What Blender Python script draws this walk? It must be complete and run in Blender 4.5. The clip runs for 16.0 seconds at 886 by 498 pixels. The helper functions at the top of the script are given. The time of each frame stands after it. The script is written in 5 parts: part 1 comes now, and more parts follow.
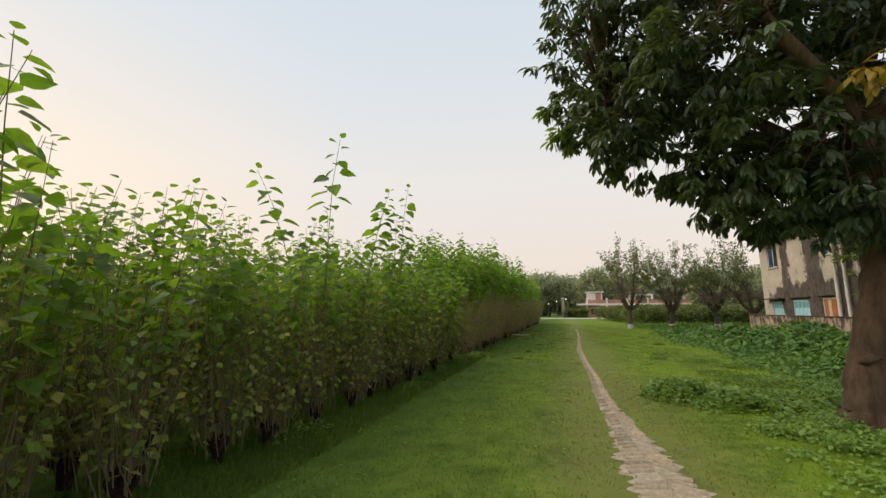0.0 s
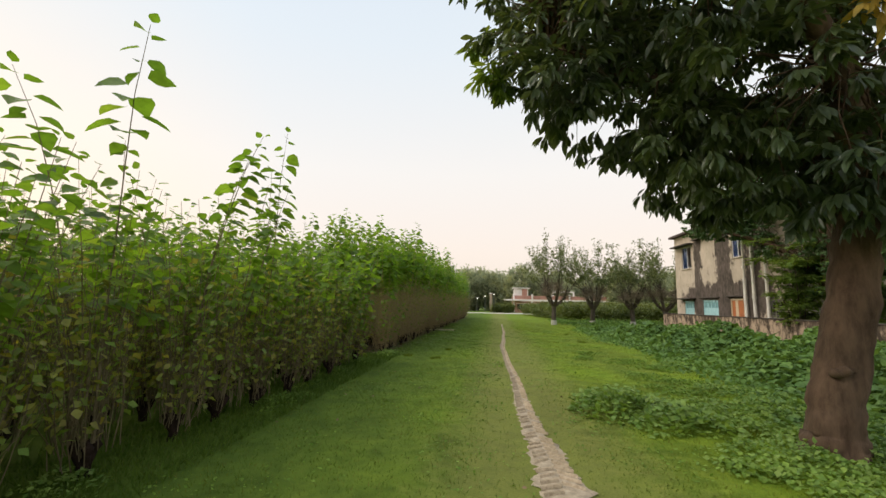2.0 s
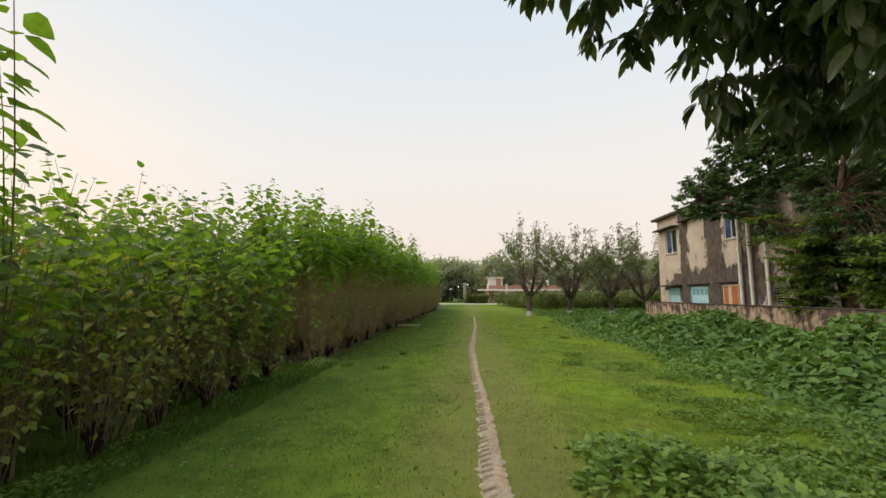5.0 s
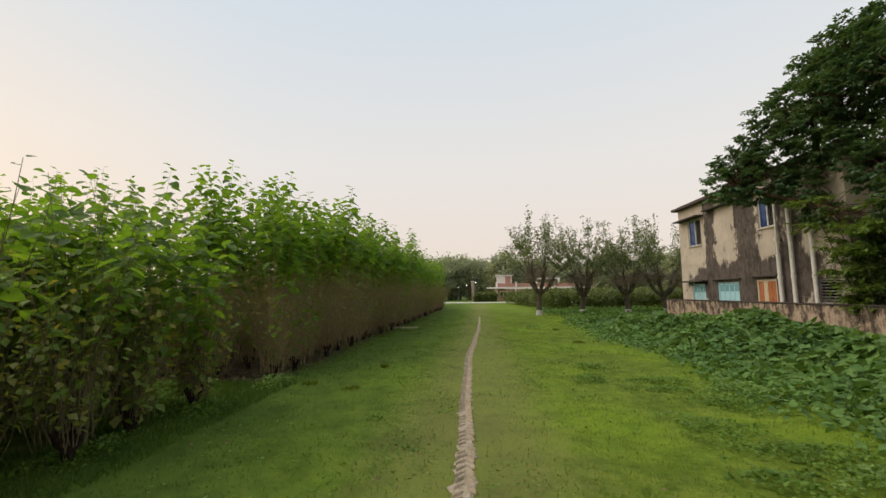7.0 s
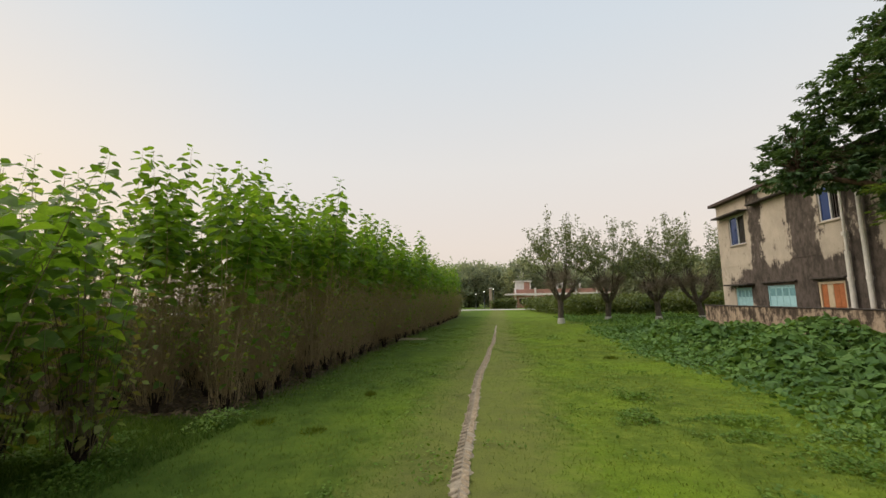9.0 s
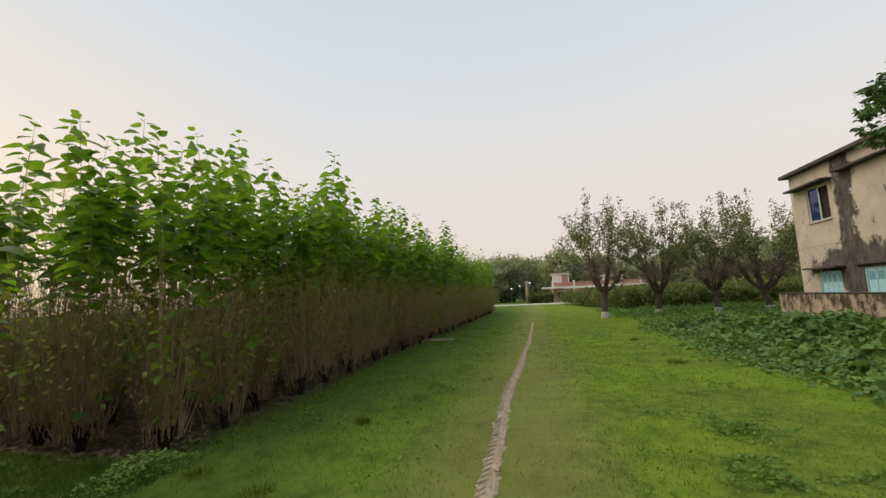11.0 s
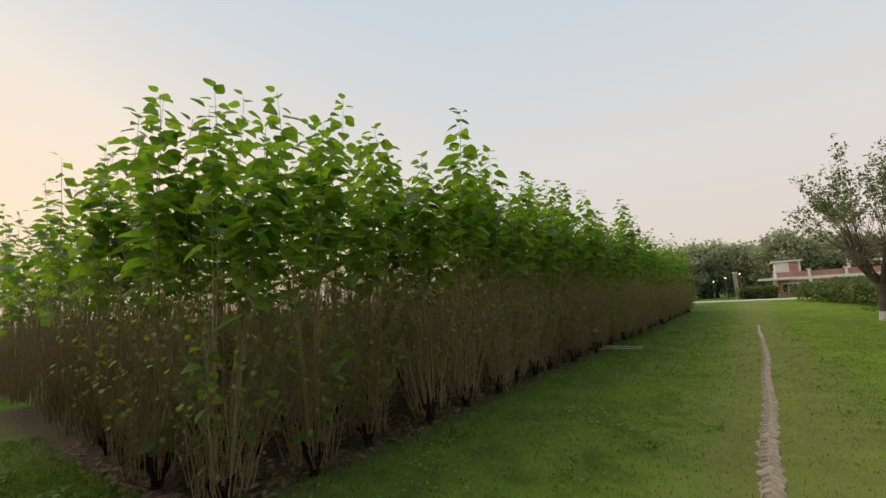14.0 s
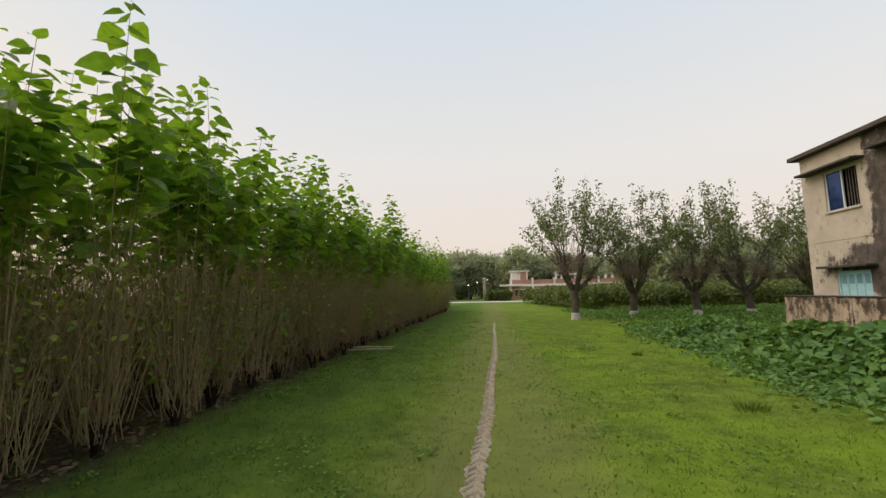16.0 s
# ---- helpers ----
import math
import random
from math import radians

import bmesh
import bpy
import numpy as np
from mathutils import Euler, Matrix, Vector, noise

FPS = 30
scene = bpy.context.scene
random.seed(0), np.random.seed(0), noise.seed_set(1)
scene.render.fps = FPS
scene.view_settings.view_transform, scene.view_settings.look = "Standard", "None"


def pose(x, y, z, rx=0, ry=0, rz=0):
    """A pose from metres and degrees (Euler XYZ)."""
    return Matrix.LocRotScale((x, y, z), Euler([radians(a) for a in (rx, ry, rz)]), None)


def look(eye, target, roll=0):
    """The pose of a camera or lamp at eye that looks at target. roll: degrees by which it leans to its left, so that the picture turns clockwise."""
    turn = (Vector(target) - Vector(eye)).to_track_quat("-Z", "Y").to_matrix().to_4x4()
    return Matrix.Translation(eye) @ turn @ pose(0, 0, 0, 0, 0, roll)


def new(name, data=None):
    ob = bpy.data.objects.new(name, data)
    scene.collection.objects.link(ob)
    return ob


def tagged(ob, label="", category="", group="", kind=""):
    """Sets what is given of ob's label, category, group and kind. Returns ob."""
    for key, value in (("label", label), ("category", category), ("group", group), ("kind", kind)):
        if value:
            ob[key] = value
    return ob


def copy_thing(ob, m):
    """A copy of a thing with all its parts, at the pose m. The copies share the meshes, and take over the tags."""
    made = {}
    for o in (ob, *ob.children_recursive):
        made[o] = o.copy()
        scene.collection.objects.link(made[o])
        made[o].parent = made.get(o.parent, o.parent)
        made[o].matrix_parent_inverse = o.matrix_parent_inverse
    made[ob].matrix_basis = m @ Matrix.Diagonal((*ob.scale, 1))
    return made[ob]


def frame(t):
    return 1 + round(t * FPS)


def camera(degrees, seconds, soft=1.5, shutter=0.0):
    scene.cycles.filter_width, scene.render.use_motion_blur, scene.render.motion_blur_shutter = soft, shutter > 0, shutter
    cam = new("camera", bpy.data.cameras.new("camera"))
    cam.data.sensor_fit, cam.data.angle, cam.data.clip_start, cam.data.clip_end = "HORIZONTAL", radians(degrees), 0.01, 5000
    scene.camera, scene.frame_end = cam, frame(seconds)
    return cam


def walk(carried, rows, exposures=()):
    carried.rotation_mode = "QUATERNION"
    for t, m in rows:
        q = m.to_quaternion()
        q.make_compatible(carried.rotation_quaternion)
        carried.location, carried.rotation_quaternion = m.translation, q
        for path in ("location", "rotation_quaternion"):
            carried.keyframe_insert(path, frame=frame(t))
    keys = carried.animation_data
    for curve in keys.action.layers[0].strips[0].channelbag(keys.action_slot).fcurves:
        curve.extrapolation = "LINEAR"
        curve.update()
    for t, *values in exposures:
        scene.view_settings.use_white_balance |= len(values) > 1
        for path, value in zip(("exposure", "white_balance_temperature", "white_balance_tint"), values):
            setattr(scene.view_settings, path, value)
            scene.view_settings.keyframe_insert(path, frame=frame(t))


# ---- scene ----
cam = camera(93.8, 16.0, soft=1.5)
EXPOSURE = 0.0
METRES, EYE, TILT, LEAN, TURN = 15.0, 1.57, 0.8, 0.0, 16.5
ROWS = [
    (0.0, 0.0, 0.0, 0.0, 0.04, 7.59, 0.28),
    (0.5, 0.0124, 0.0321, -0.002, -3.3, 6.72, -0.45),
    (1.0, 0.0231, 0.0626, -0.0008, -5.87, 6.5, -1.01),
    (1.5, 0.0365, 0.0921, -0.0015, -7.19, 6.73, -1.32),
    (2.0, 0.043, 0.1218, -0.0034, -9.35, 6.71, -1.25),
    (2.5, 0.0535, 0.1514, -0.004, -10.37, 5.96, -1.25),
    (3.0, 0.0678, 0.1822, -0.0032, -10.98, 5.55, -1.04),
    (3.5, 0.0761, 0.2118, -0.004, -12.39, 5.27, -0.81),
    (4.0, 0.0892, 0.2402, -0.0043, -12.27, 5.75, -0.64),
    (6.5, 0.1539, 0.3902, 0.0005, -13.5, 5.12, 0.44),
    (7.0, 0.172, 0.4169, -0.0019, -11.33, 5.32, 0.33),
    (7.5, 0.1814, 0.4452, -0.0036, -9.58, 5.6, 0.46),
    (8.0, 0.1933, 0.4737, -0.0013, -9.15, 6.08, 0.6),
    (8.5, 0.2066, 0.5041, -0.0015, -8.93, 6.3, 0.76),
    (11.0, 0.2611, 0.6595, -0.0055, -3.82, 5.94, 2.46),
    (11.5, 0.2643, 0.6899, -0.0075, 5.79, 6.42, 2.64),
    (12.0, 0.2644, 0.7137, -0.0058, 19.06, 7.28, 2.72),
    (12.5, 0.2659, 0.7372, -0.0052, 31.84, 8.14, 2.57),
    (13.0, 0.2603, 0.7594, -0.0067, 36.06, 7.82, 2.49),
    (13.5, 0.2622, 0.7883, -0.0077, 30.28, 7.08, 3.06),
    (14.0, 0.2706, 0.821, -0.0067, 19.64, 6.77, 3.34),
    (14.5, 0.279, 0.8523, -0.0096, 8.85, 6.06, 2.91),
    (15.0, 0.2904, 0.8787, -0.0083, 0.38, 5.8, 2.2),
    (15.5, 0.3049, 0.9058, -0.0087, -5.09, 5.41, 1.56),
    (16.0, 0.3167, 0.9349, -0.0132, -9.73, 5.2, 1.05),
]
walk(cam, [(t, pose(0, 0, EYE, TILT, LEAN, TURN) @ pose(METRES * x, METRES * y, METRES * z, 90 + pitch, roll, yaw)) for t, x, y, z, yaw, pitch, roll in ROWS],
     [(t, EXPOSURE + e, 6850, 12) for t, e in ((0.0, 0.23), (1.5, 0.4), (3.5, 0.44), (4.2, 0.42), (5.2, 0.3), (6.5, 0.2), (8.5, 0.15), (11.0, 0.13), (12.0, 0.05), (12.7, -0.06), (13.3, -0.06), (14.0, 0.04), (14.7, 0.13), (16.0, 0.19))])

# ---- world and light ----
SUN_AZ, SUN_EL = 95.0, 10.0   # degrees left of the track's direction, and above the horizon
world = bpy.data.worlds.new("dusk_sky")
scene.world = world
world.use_nodes = True
wn, wl = world.node_tree.nodes, world.node_tree.links
sky = wn.new("ShaderNodeTexSky")
sky.sky_type, sky.sun_disc = "NISHITA", False
sky.sun_elevation, sky.sun_rotation = radians(SUN_EL), radians(-SUN_AZ)
sky.air_density, sky.dust_density, sky.ozone_density = 1.0, 2.0, 1.2
SKY = 0.13
glow = wn.new("ShaderNodeMix")
glow.data_type, glow.blend_type = "RGBA", "DARKEN"
glow.inputs[0].default_value = 1.0
glow.inputs[7].default_value = (8.0, 7.0, 6.0, 1)
wl.new(sky.outputs[0], glow.inputs[6])
up = wn.new("ShaderNodeSeparateXYZ")
wl.new(wn.new("ShaderNodeTexCoord").outputs["Generated"], up.inputs[0])
veil = wn.new("ShaderNodeValToRGB")          # thin dusk haze: cream and pink low down, pale blue overhead
el = veil.color_ramp.elements
while len(el) < 5:
    el.new(0.5)
for e, (q, c) in zip(el, ((0.0, (0.74, 0.655, 0.61)), (0.12, (0.80, 0.725, 0.675)), (0.30, (0.78, 0.775, 0.765)), (0.55, (0.66, 0.745, 0.82)), (1.0, (0.50, 0.64, 0.82)))):
    e.position, e.color = q, (*c, 1)
wl.new(up.outputs[2], veil.inputs[0])
west = wn.new("ShaderNodeMath")
west.operation, west.use_clamp = "MULTIPLY_ADD", True
wl.new(up.outputs[0], west.inputs[0])
west.inputs[1].default_value, west.inputs[2].default_value = -1.6, -0.75
low = wn.new("ShaderNodeMath")
low.operation, low.use_clamp = "MULTIPLY_ADD", True
wl.new(up.outputs[2], low.inputs[0])
low.inputs[1].default_value, low.inputs[2].default_value = -1.5, 1.0
both = wn.new("ShaderNodeMath")
both.operation = "MULTIPLY"
wl.new(west.outputs[0], both.inputs[0])
wl.new(low.outputs[0], both.inputs[1])
warm = wn.new("ShaderNodeMix")
warm.data_type = "RGBA"
wl.new(both.outputs[0], warm.inputs[0])
wl.new(veil.outputs[0], warm.inputs[6])
warm.inputs[7].default_value = (1.05, 0.80, 0.52, 1)
scale = wn.new("ShaderNodeMix")
scale.data_type, scale.blend_type = "RGBA", "DIVIDE"
scale.inputs[0].default_value = 1.0
scale.inputs[7].default_value = (SKY, SKY, SKY, 1)
wl.new(warm.outputs[2], scale.inputs[6])
haze = wn.new("ShaderNodeMix")
haze.data_type, haze.blend_type = "RGBA", "MIX"
haze.inputs[0].default_value = 0.85
wl.new(glow.outputs[2], haze.inputs[6])
wl.new(scale.outputs[2], haze.inputs[7])
wl.new(haze.outputs[2], wn["Background"].inputs[0])
wn["Background"].inputs[1].default_value = SKY

sun = new("sun", bpy.data.lights.new("sun", "SUN"))
sun.data.energy, sun.data.angle, sun.data.color = 2.0, radians(60), (1.0, 0.9, 0.76)
sa, se = radians(SUN_AZ), radians(50)
SUN_DIR = Vector((-math.sin(sa) * math.cos(se), math.cos(sa) * math.cos(se), math.sin(se)))
sun.matrix_world = look((0, 0, 40), Vector((0, 0, 40)) - SUN_DIR)


# ---- materials ----
def mat(name, rough=0.8, spec=0.3):
    m = bpy.data.materials.new(name)
    m.use_nodes = True
    b = m.node_tree.nodes["Principled BSDF"]
    b.inputs["Roughness"].default_value = rough
    b.inputs["Specular IOR Level"].default_value = spec
    return m, m.node_tree.nodes, m.node_tree.links, b


def noise_node(n, l, scale, detail=5, rough=0.6, coord=None, stretch=None):
    t = n.new("ShaderNodeTexNoise")
    t.inputs["Scale"].default_value, t.inputs["Detail"].default_value, t.inputs["Roughness"].default_value = scale, detail, rough
    if coord is None:
        coord = n.new("ShaderNodeTexCoord").outputs["Object"]
    if stretch:
        mp = n.new("ShaderNodeMapping")
        mp.inputs["Scale"].default_value = stretch
        l.new(coord, mp.inputs[0])
        coord = mp.outputs[0]
    l.new(coord, t.inputs["Vector"])
    return t.outputs["Fac"]


def ramp(n, l, fac, stops):
    r = n.new("ShaderNodeValToRGB")
    el = r.color_ramp.elements
    while len(el) < len(stops):
        el.new(0.5)
    for e, (p, c) in zip(el, stops):
        e.position, e.color = p, (*c, 1) if len(c) == 3 else c
    l.new(fac, r.inputs[0])
    return r.outputs[0]


def mix(n, l, fac, a, b, mode="MIX"):
    x = n.new("ShaderNodeMix")
    x.data_type, x.blend_type = "RGBA", mode
    for s, v in ((x.inputs[0], fac), (x.inputs[6], a), (x.inputs[7], b)):
        if isinstance(v, (int, float)):
            s.default_value = v
        elif isinstance(v, tuple):
            s.default_value = (*v, 1)
        else:
            l.new(v, s)
    return x.outputs[2]


def fmath(n, l, op, a, b=0.0, clamp=False):
    x = n.new("ShaderNodeMath")
    x.operation, x.use_clamp = op, clamp
    for s, v in zip(x.inputs, (a, b)):
        if isinstance(v, (int, float)):
            s.default_value = v
        else:
            l.new(v, s)
    return x.outputs[0]


def bump(n, l, b, height, strength=0.5, dist=0.02):
    x = n.new("ShaderNodeBump")
    x.inputs["Strength"].default_value, x.inputs["Distance"].default_value = strength, dist
    l.new(height, x.inputs["Height"])
    l.new(x.outputs[0], b.inputs["Normal"])


def leaf_material(name, tones, rough=0.5, through_light=0.35, tint=(1.25, 1.1, 0.5), spec=0.35):
    """Leaves: a colour of its own for every leaf, blotches on it, and some light shining through."""
    m, n, l, b = mat(name, rough, spec)
    geo = n.new("ShaderNodeNewGeometry")
    k = len(tones) - 1
    col = ramp(n, l, geo.outputs["Random Per Island"], [(i / k, c) for i, c in enumerate(tones)])
    spots = noise_node(n, l, 14, 3)
    col = mix(n, l, 1.0, col, ramp(n, l, spots, [(0.3, (0.75, 0.75, 0.75)), (0.7, (1.15, 1.15, 1.15))]), "MULTIPLY")
    big = noise_node(n, l, 0.5, 2)
    col = mix(n, l, 1.0, col, ramp(n, l, big, [(0.35, (0.82, 0.85, 0.9)), (0.65, (1.15, 1.1, 0.95))]), "MULTIPLY")
    l.new(col, b.inputs["Base Color"])
    tr = n.new("ShaderNodeBsdfTranslucent")
    l.new(mix(n, l, 1.0, col, tint, "MULTIPLY"), tr.inputs[0])
    ms = n.new("ShaderNodeMixShader")
    ms.inputs[0].default_value = through_light
    l.new(b.outputs[0], ms.inputs[1])
    l.new(tr.outputs[0], ms.inputs[2])
    l.new(ms.outputs[0], n["Material Output"].inputs[0])
    return m


def bark_material(name, dark, light, scale=9, stretch=(1, 1, 0.25)):
    m, n, l, b = mat(name, 0.9, 0.15)
    f = noise_node(n, l, scale, 8, 0.7, None, stretch)
    g = noise_node(n, l, 1.3, 3)
    col = ramp(n, l, f, [(0.3, dark), (0.72, light)])
    col = mix(n, l, 1.0, col, ramp(n, l, g, [(0.3, (0.7, 0.72, 0.68)), (0.7, (1.15, 1.1, 1.05))]), "MULTIPLY")
    l.new(col, b.inputs["Base Color"])
    bump(n, l, b, f, 0.9, 0.03)
    return m


def plain_material(name, colour, rough=0.7, vary=0.25, scale=6, spec=0.3, metal=0.0):
    m, n, l, b = mat(name, rough, spec)
    f = noise_node(n, l, scale, 6, 0.65)
    lo, hi = [tuple(c * k for c in colour) for k in (1 - vary, 1 + vary)]
    l.new(ramp(n, l, f, [(0.3, lo), (0.7, hi)]), b.inputs["Base Color"])
    b.inputs["Metallic"].default_value = metal
    bump(n, l, b, f, 0.15, 0.01)
    return m


MULBERRY = leaf_material("mulberry_leaf", [(0.082, 0.15, 0.03), (0.14, 0.245, 0.04), (0.195, 0.325, 0.048), (0.118, 0.215, 0.045), (0.23, 0.355, 0.06), (0.165, 0.27, 0.048), (0.32, 0.41, 0.075)], 0.45, 0.58, (1.3, 1.35, 0.5))
MULBERRY_LOW = leaf_material("mulberry_lower_leaf", [(0.17, 0.29, 0.05), (0.25, 0.37, 0.07), (0.33, 0.3, 0.1), (0.2, 0.31, 0.07), (0.39, 0.355, 0.085)], 0.55, 0.5)
MULBERRY_FAR = leaf_material("mulberry_hedge_leaf", [(0.1, 0.14, 0.045), (0.15, 0.19, 0.06), (0.12, 0.16, 0.05)], 0.5, 0.35)
MANGO = leaf_material("tree_leaf", [(0.056, 0.09, 0.046), (0.084, 0.128, 0.055), (0.07, 0.106, 0.05), (0.112, 0.16, 0.062)], 0.36, 0.35, spec=0.7)
YARD_TREE = leaf_material("yard_tree_leaf", [(0.064, 0.13, 0.062), (0.1, 0.18, 0.078), (0.078, 0.15, 0.068)], 0.5, 0.4)
SHRUB = leaf_material("shrub_leaf", [(0.13, 0.22, 0.045), (0.18, 0.28, 0.055), (0.11, 0.19, 0.04)], 0.5, 0.45)
POLLARD = leaf_material("pollard_leaf", [(0.15, 0.195, 0.095), (0.21, 0.255, 0.12), (0.12, 0.16, 0.08)], 0.5, 0.35)
POLLARD_TWIG = plain_material("pollard_twig", (0.27, 0.22, 0.16), 0.9)
# paler and greyer than real leaves: the haze of distance is put into their colour
FAR_TREE_HAZED = leaf_material("far_tree_hazed_leaf", [(0.31, 0.35, 0.24), (0.38, 0.42, 0.28), (0.44, 0.47, 0.31)], 0.8, 0.65, (1.05, 1.05, 0.9))
VINE = leaf_material("gourd_vine_leaf", [(0.09, 0.185, 0.05), (0.125, 0.24, 0.062), (0.165, 0.29, 0.08), (0.085, 0.165, 0.056)], 0.6, 0.3, spec=0.2)
WEED = leaf_material("weed_leaf", [(0.10, 0.20, 0.035), (0.15, 0.26, 0.045), (0.185, 0.30, 0.07)], 0.6, 0.35, spec=0.15)
YELLOWED = leaf_material("yellowed_leaf", [(0.42, 0.3, 0.05), (0.5, 0.34, 0.06), (0.36, 0.29, 0.06)], 0.5, 0.3)
LITTER = leaf_material("dry_leaf", [(0.16, 0.11, 0.07), (0.22, 0.16, 0.10), (0.10, 0.07, 0.045)], 0.8, 0.1)
BARK = bark_material("brown_bark", (0.05, 0.032, 0.022), (0.17, 0.115, 0.08), 7)
BARK_GREY = bark_material("grey_bark", (0.06, 0.05, 0.042), (0.17, 0.14, 0.115), 8)
STUMP = bark_material("pruned_stump", (0.012, 0.008, 0.007), (0.06, 0.038, 0.03), 22, (1, 1, 0.6))
SHOOT = bark_material("mulberry_shoot", (0.15, 0.125, 0.075), (0.29, 0.24, 0.15), 30, (1, 1, 0.2))
SHOOT_DRY = bark_material("bare_shoot", (0.29, 0.215, 0.125), (0.49, 0.375, 0.215), 30, (1, 1, 0.2))
LIME = plain_material("limewash", (0.46, 0.44, 0.40), 0.9, 0.15, 12)


# ---- mesh helpers ----
def mesh_object(name, v, f, material, parent=None, label=""):
    """One mesh object from vertex and face arrays; faces all with the same number of corners."""
    v, f = np.asarray(v, dtype=np.float32).reshape(-1, 3), np.asarray(f, dtype=np.int32)
    me = bpy.data.meshes.new(name)
    k = f.shape[1]
    me.vertices.add(len(v))
    me.vertices.foreach_set("co", v.ravel())
    me.loops.add(f.size)
    me.loops.foreach_set("vertex_index", f.ravel())
    me.polygons.add(len(f))
    me.polygons.foreach_set("loop_start", np.arange(0, f.size, k, dtype=np.int32))
    me.update(calc_edges=True)
    me.validate()
    me.materials.append(material)
    ob = new(name, me)
    if parent is not None:
        ob.parent = parent
    return tagged(ob, label) if label else ob


def part(name, bm, material, parent=None, label="", smooth=False):
    me = bpy.data.meshes.new(name)
    bmesh.ops.recalc_face_normals(bm, faces=bm.faces)
    if smooth:
        for f in bm.faces:
            f.smooth = True
    bm.to_mesh(me)
    bm.free()
    me.materials.append(material)
    ob = new(name, me)
    if parent is not None:
        ob.parent = parent
    return tagged(ob, label) if label else ob


def smooth_all(ob):
    ob.data.polygons.foreach_set("use_smooth", np.ones(len(ob.data.polygons), dtype=bool))
    return ob


def box(bm, x0, x1, y0, y1, z0, z1, bevel=0.0):
    r = bmesh.ops.create_cube(bm, size=1, matrix=Matrix.LocRotScale(((x0 + x1) / 2, (y0 + y1) / 2, (z0 + z1) / 2), None, (x1 - x0, y1 - y0, z1 - z0)))
    if bevel:
        es = list({e for v in r["verts"] for e in v.link_edges})
        bmesh.ops.bevel(bm, geom=es, offset=bevel, segments=1, affect="EDGES")
    return bm


def boxed(name, dims, material, parent=None, label="", bevel=0.0):
    return part(name, box(bmesh.new(), *dims, bevel=bevel), material, parent, label)


def empty(name, x=0, y=0, z=0, rz=0):
    ob = new(name)
    ob.matrix_basis = pose(x, y, z, 0, 0, rz)
    return ob


LEAF_V = np.array([(0, 0, 0), (-.42, .18, .10), (-.46, .45, .10), (-.2, .8, .04), (0, 1, -.06), (.2, .8, .04), (.46, .45, .10), (.42, .18, .10), (0, .5, 0)], dtype=float)
LEAF_F = np.array([(0, 8, 1), (1, 8, 2), (2, 8, 3), (3, 8, 4), (4, 8, 5), (5, 8, 6), (6, 8, 7), (7, 8, 0)])
LONG_V = np.array([(0, 0, 0), (-.5, .45, .06), (0, 1, -.1), (.5, .45, .06), (0, .5, 0)], dtype=float)
LONG_F = np.array([(0, 4, 1), (1, 4, 2), (2, 4, 3), (3, 4, 0)])
OVAL_V = np.array([(0, 0, 0), (-.36, .25, .05), (-.5, .52, .05), (-.3, .8, 0), (0, 1, -.1), (.3, .8, 0), (.5, .52, .05), (.36, .25, .05), (0, .5, 0)], dtype=float)
LITE_V = np.array([(0, 0, 0), (-.5, .45, .07), (0, 1, 0), (.5, .45, .07)], dtype=float)
LITE_F = np.array([(0, 2, 1), (0, 3, 2)])


def leaves(at, way, length, width, shape=(LEAF_V, LEAF_F), roll=0.5, rng=None):
    """Vertices and faces of many leaves: where each sits, the way it points, its length and width."""
    rng = rng or np.random.default_rng(1)
    at, way = np.asarray(at, float), np.asarray(way, float)
    n = len(at)
    d = way / np.maximum(np.linalg.norm(way, axis=1, keepdims=True), 1e-6)
    up = np.tile((0.0, 0.0, 1.0), (n, 1)) + rng.normal(0, roll, (n, 3))
    s = np.cross(d, up)
    s /= np.maximum(np.linalg.norm(s, axis=1, keepdims=True), 1e-6)
    u = np.cross(s, d)
    L, W = np.broadcast_to(length, n)[:, None, None], np.broadcast_to(width, n)[:, None, None]
    base, faces = shape
    v = at[:, None] + base[None, :, 0:1] * W * s[:, None] + base[None, :, 1:2] * L * d[:, None] + base[None, :, 2:3] * L * u[:, None]
    f = faces[None] + (np.arange(n) * len(base))[:, None, None]
    return v.reshape(-1, 3), f.reshape(-1, faces.shape[1])


def tubes(lines, radii, sides=3):
    """Vertices and quads of thin tapered tubes along polylines (n, k, 3) with radii (n, k)."""
    lines, radii = np.asarray(lines, float), np.asarray(radii, float)
    n, k, _ = lines.shape
    d = np.gradient(lines, axis=1)
    d /= np.maximum(np.linalg.norm(d, axis=2, keepdims=True), 1e-6)
    ref = np.where(np.abs(d[..., 2:3]) > 0.8, np.array((1.0, 0, 0)), np.array((0, 0, 1.0)))
    a = np.cross(d, ref)
    a /= np.linalg.norm(a, axis=2, keepdims=True)
    b = np.cross(d, a)
    ang = np.arange(sides) * 2 * np.pi / sides
    ring = lines[:, :, None] + radii[..., None, None] * (np.cos(ang)[:, None] * a[:, :, None] + np.sin(ang)[:, None] * b[:, :, None])
    v = ring.reshape(-1, 3)
    i = np.arange(n * k * sides).reshape(n, k, sides)
    j = np.roll(i, -1, axis=2)
    f = np.stack([i[:, :-1], j[:, :-1], j[:, 1:], i[:, 1:]], axis=-1).reshape(-1, 4)
    return v, f


def join(pieces):
    vs, fs, o = [], [], 0
    for v, f in pieces:
        vs.append(v)
        fs.append(f + o)
        o += len(v)
    return np.concatenate(vs), np.concatenate(fs)


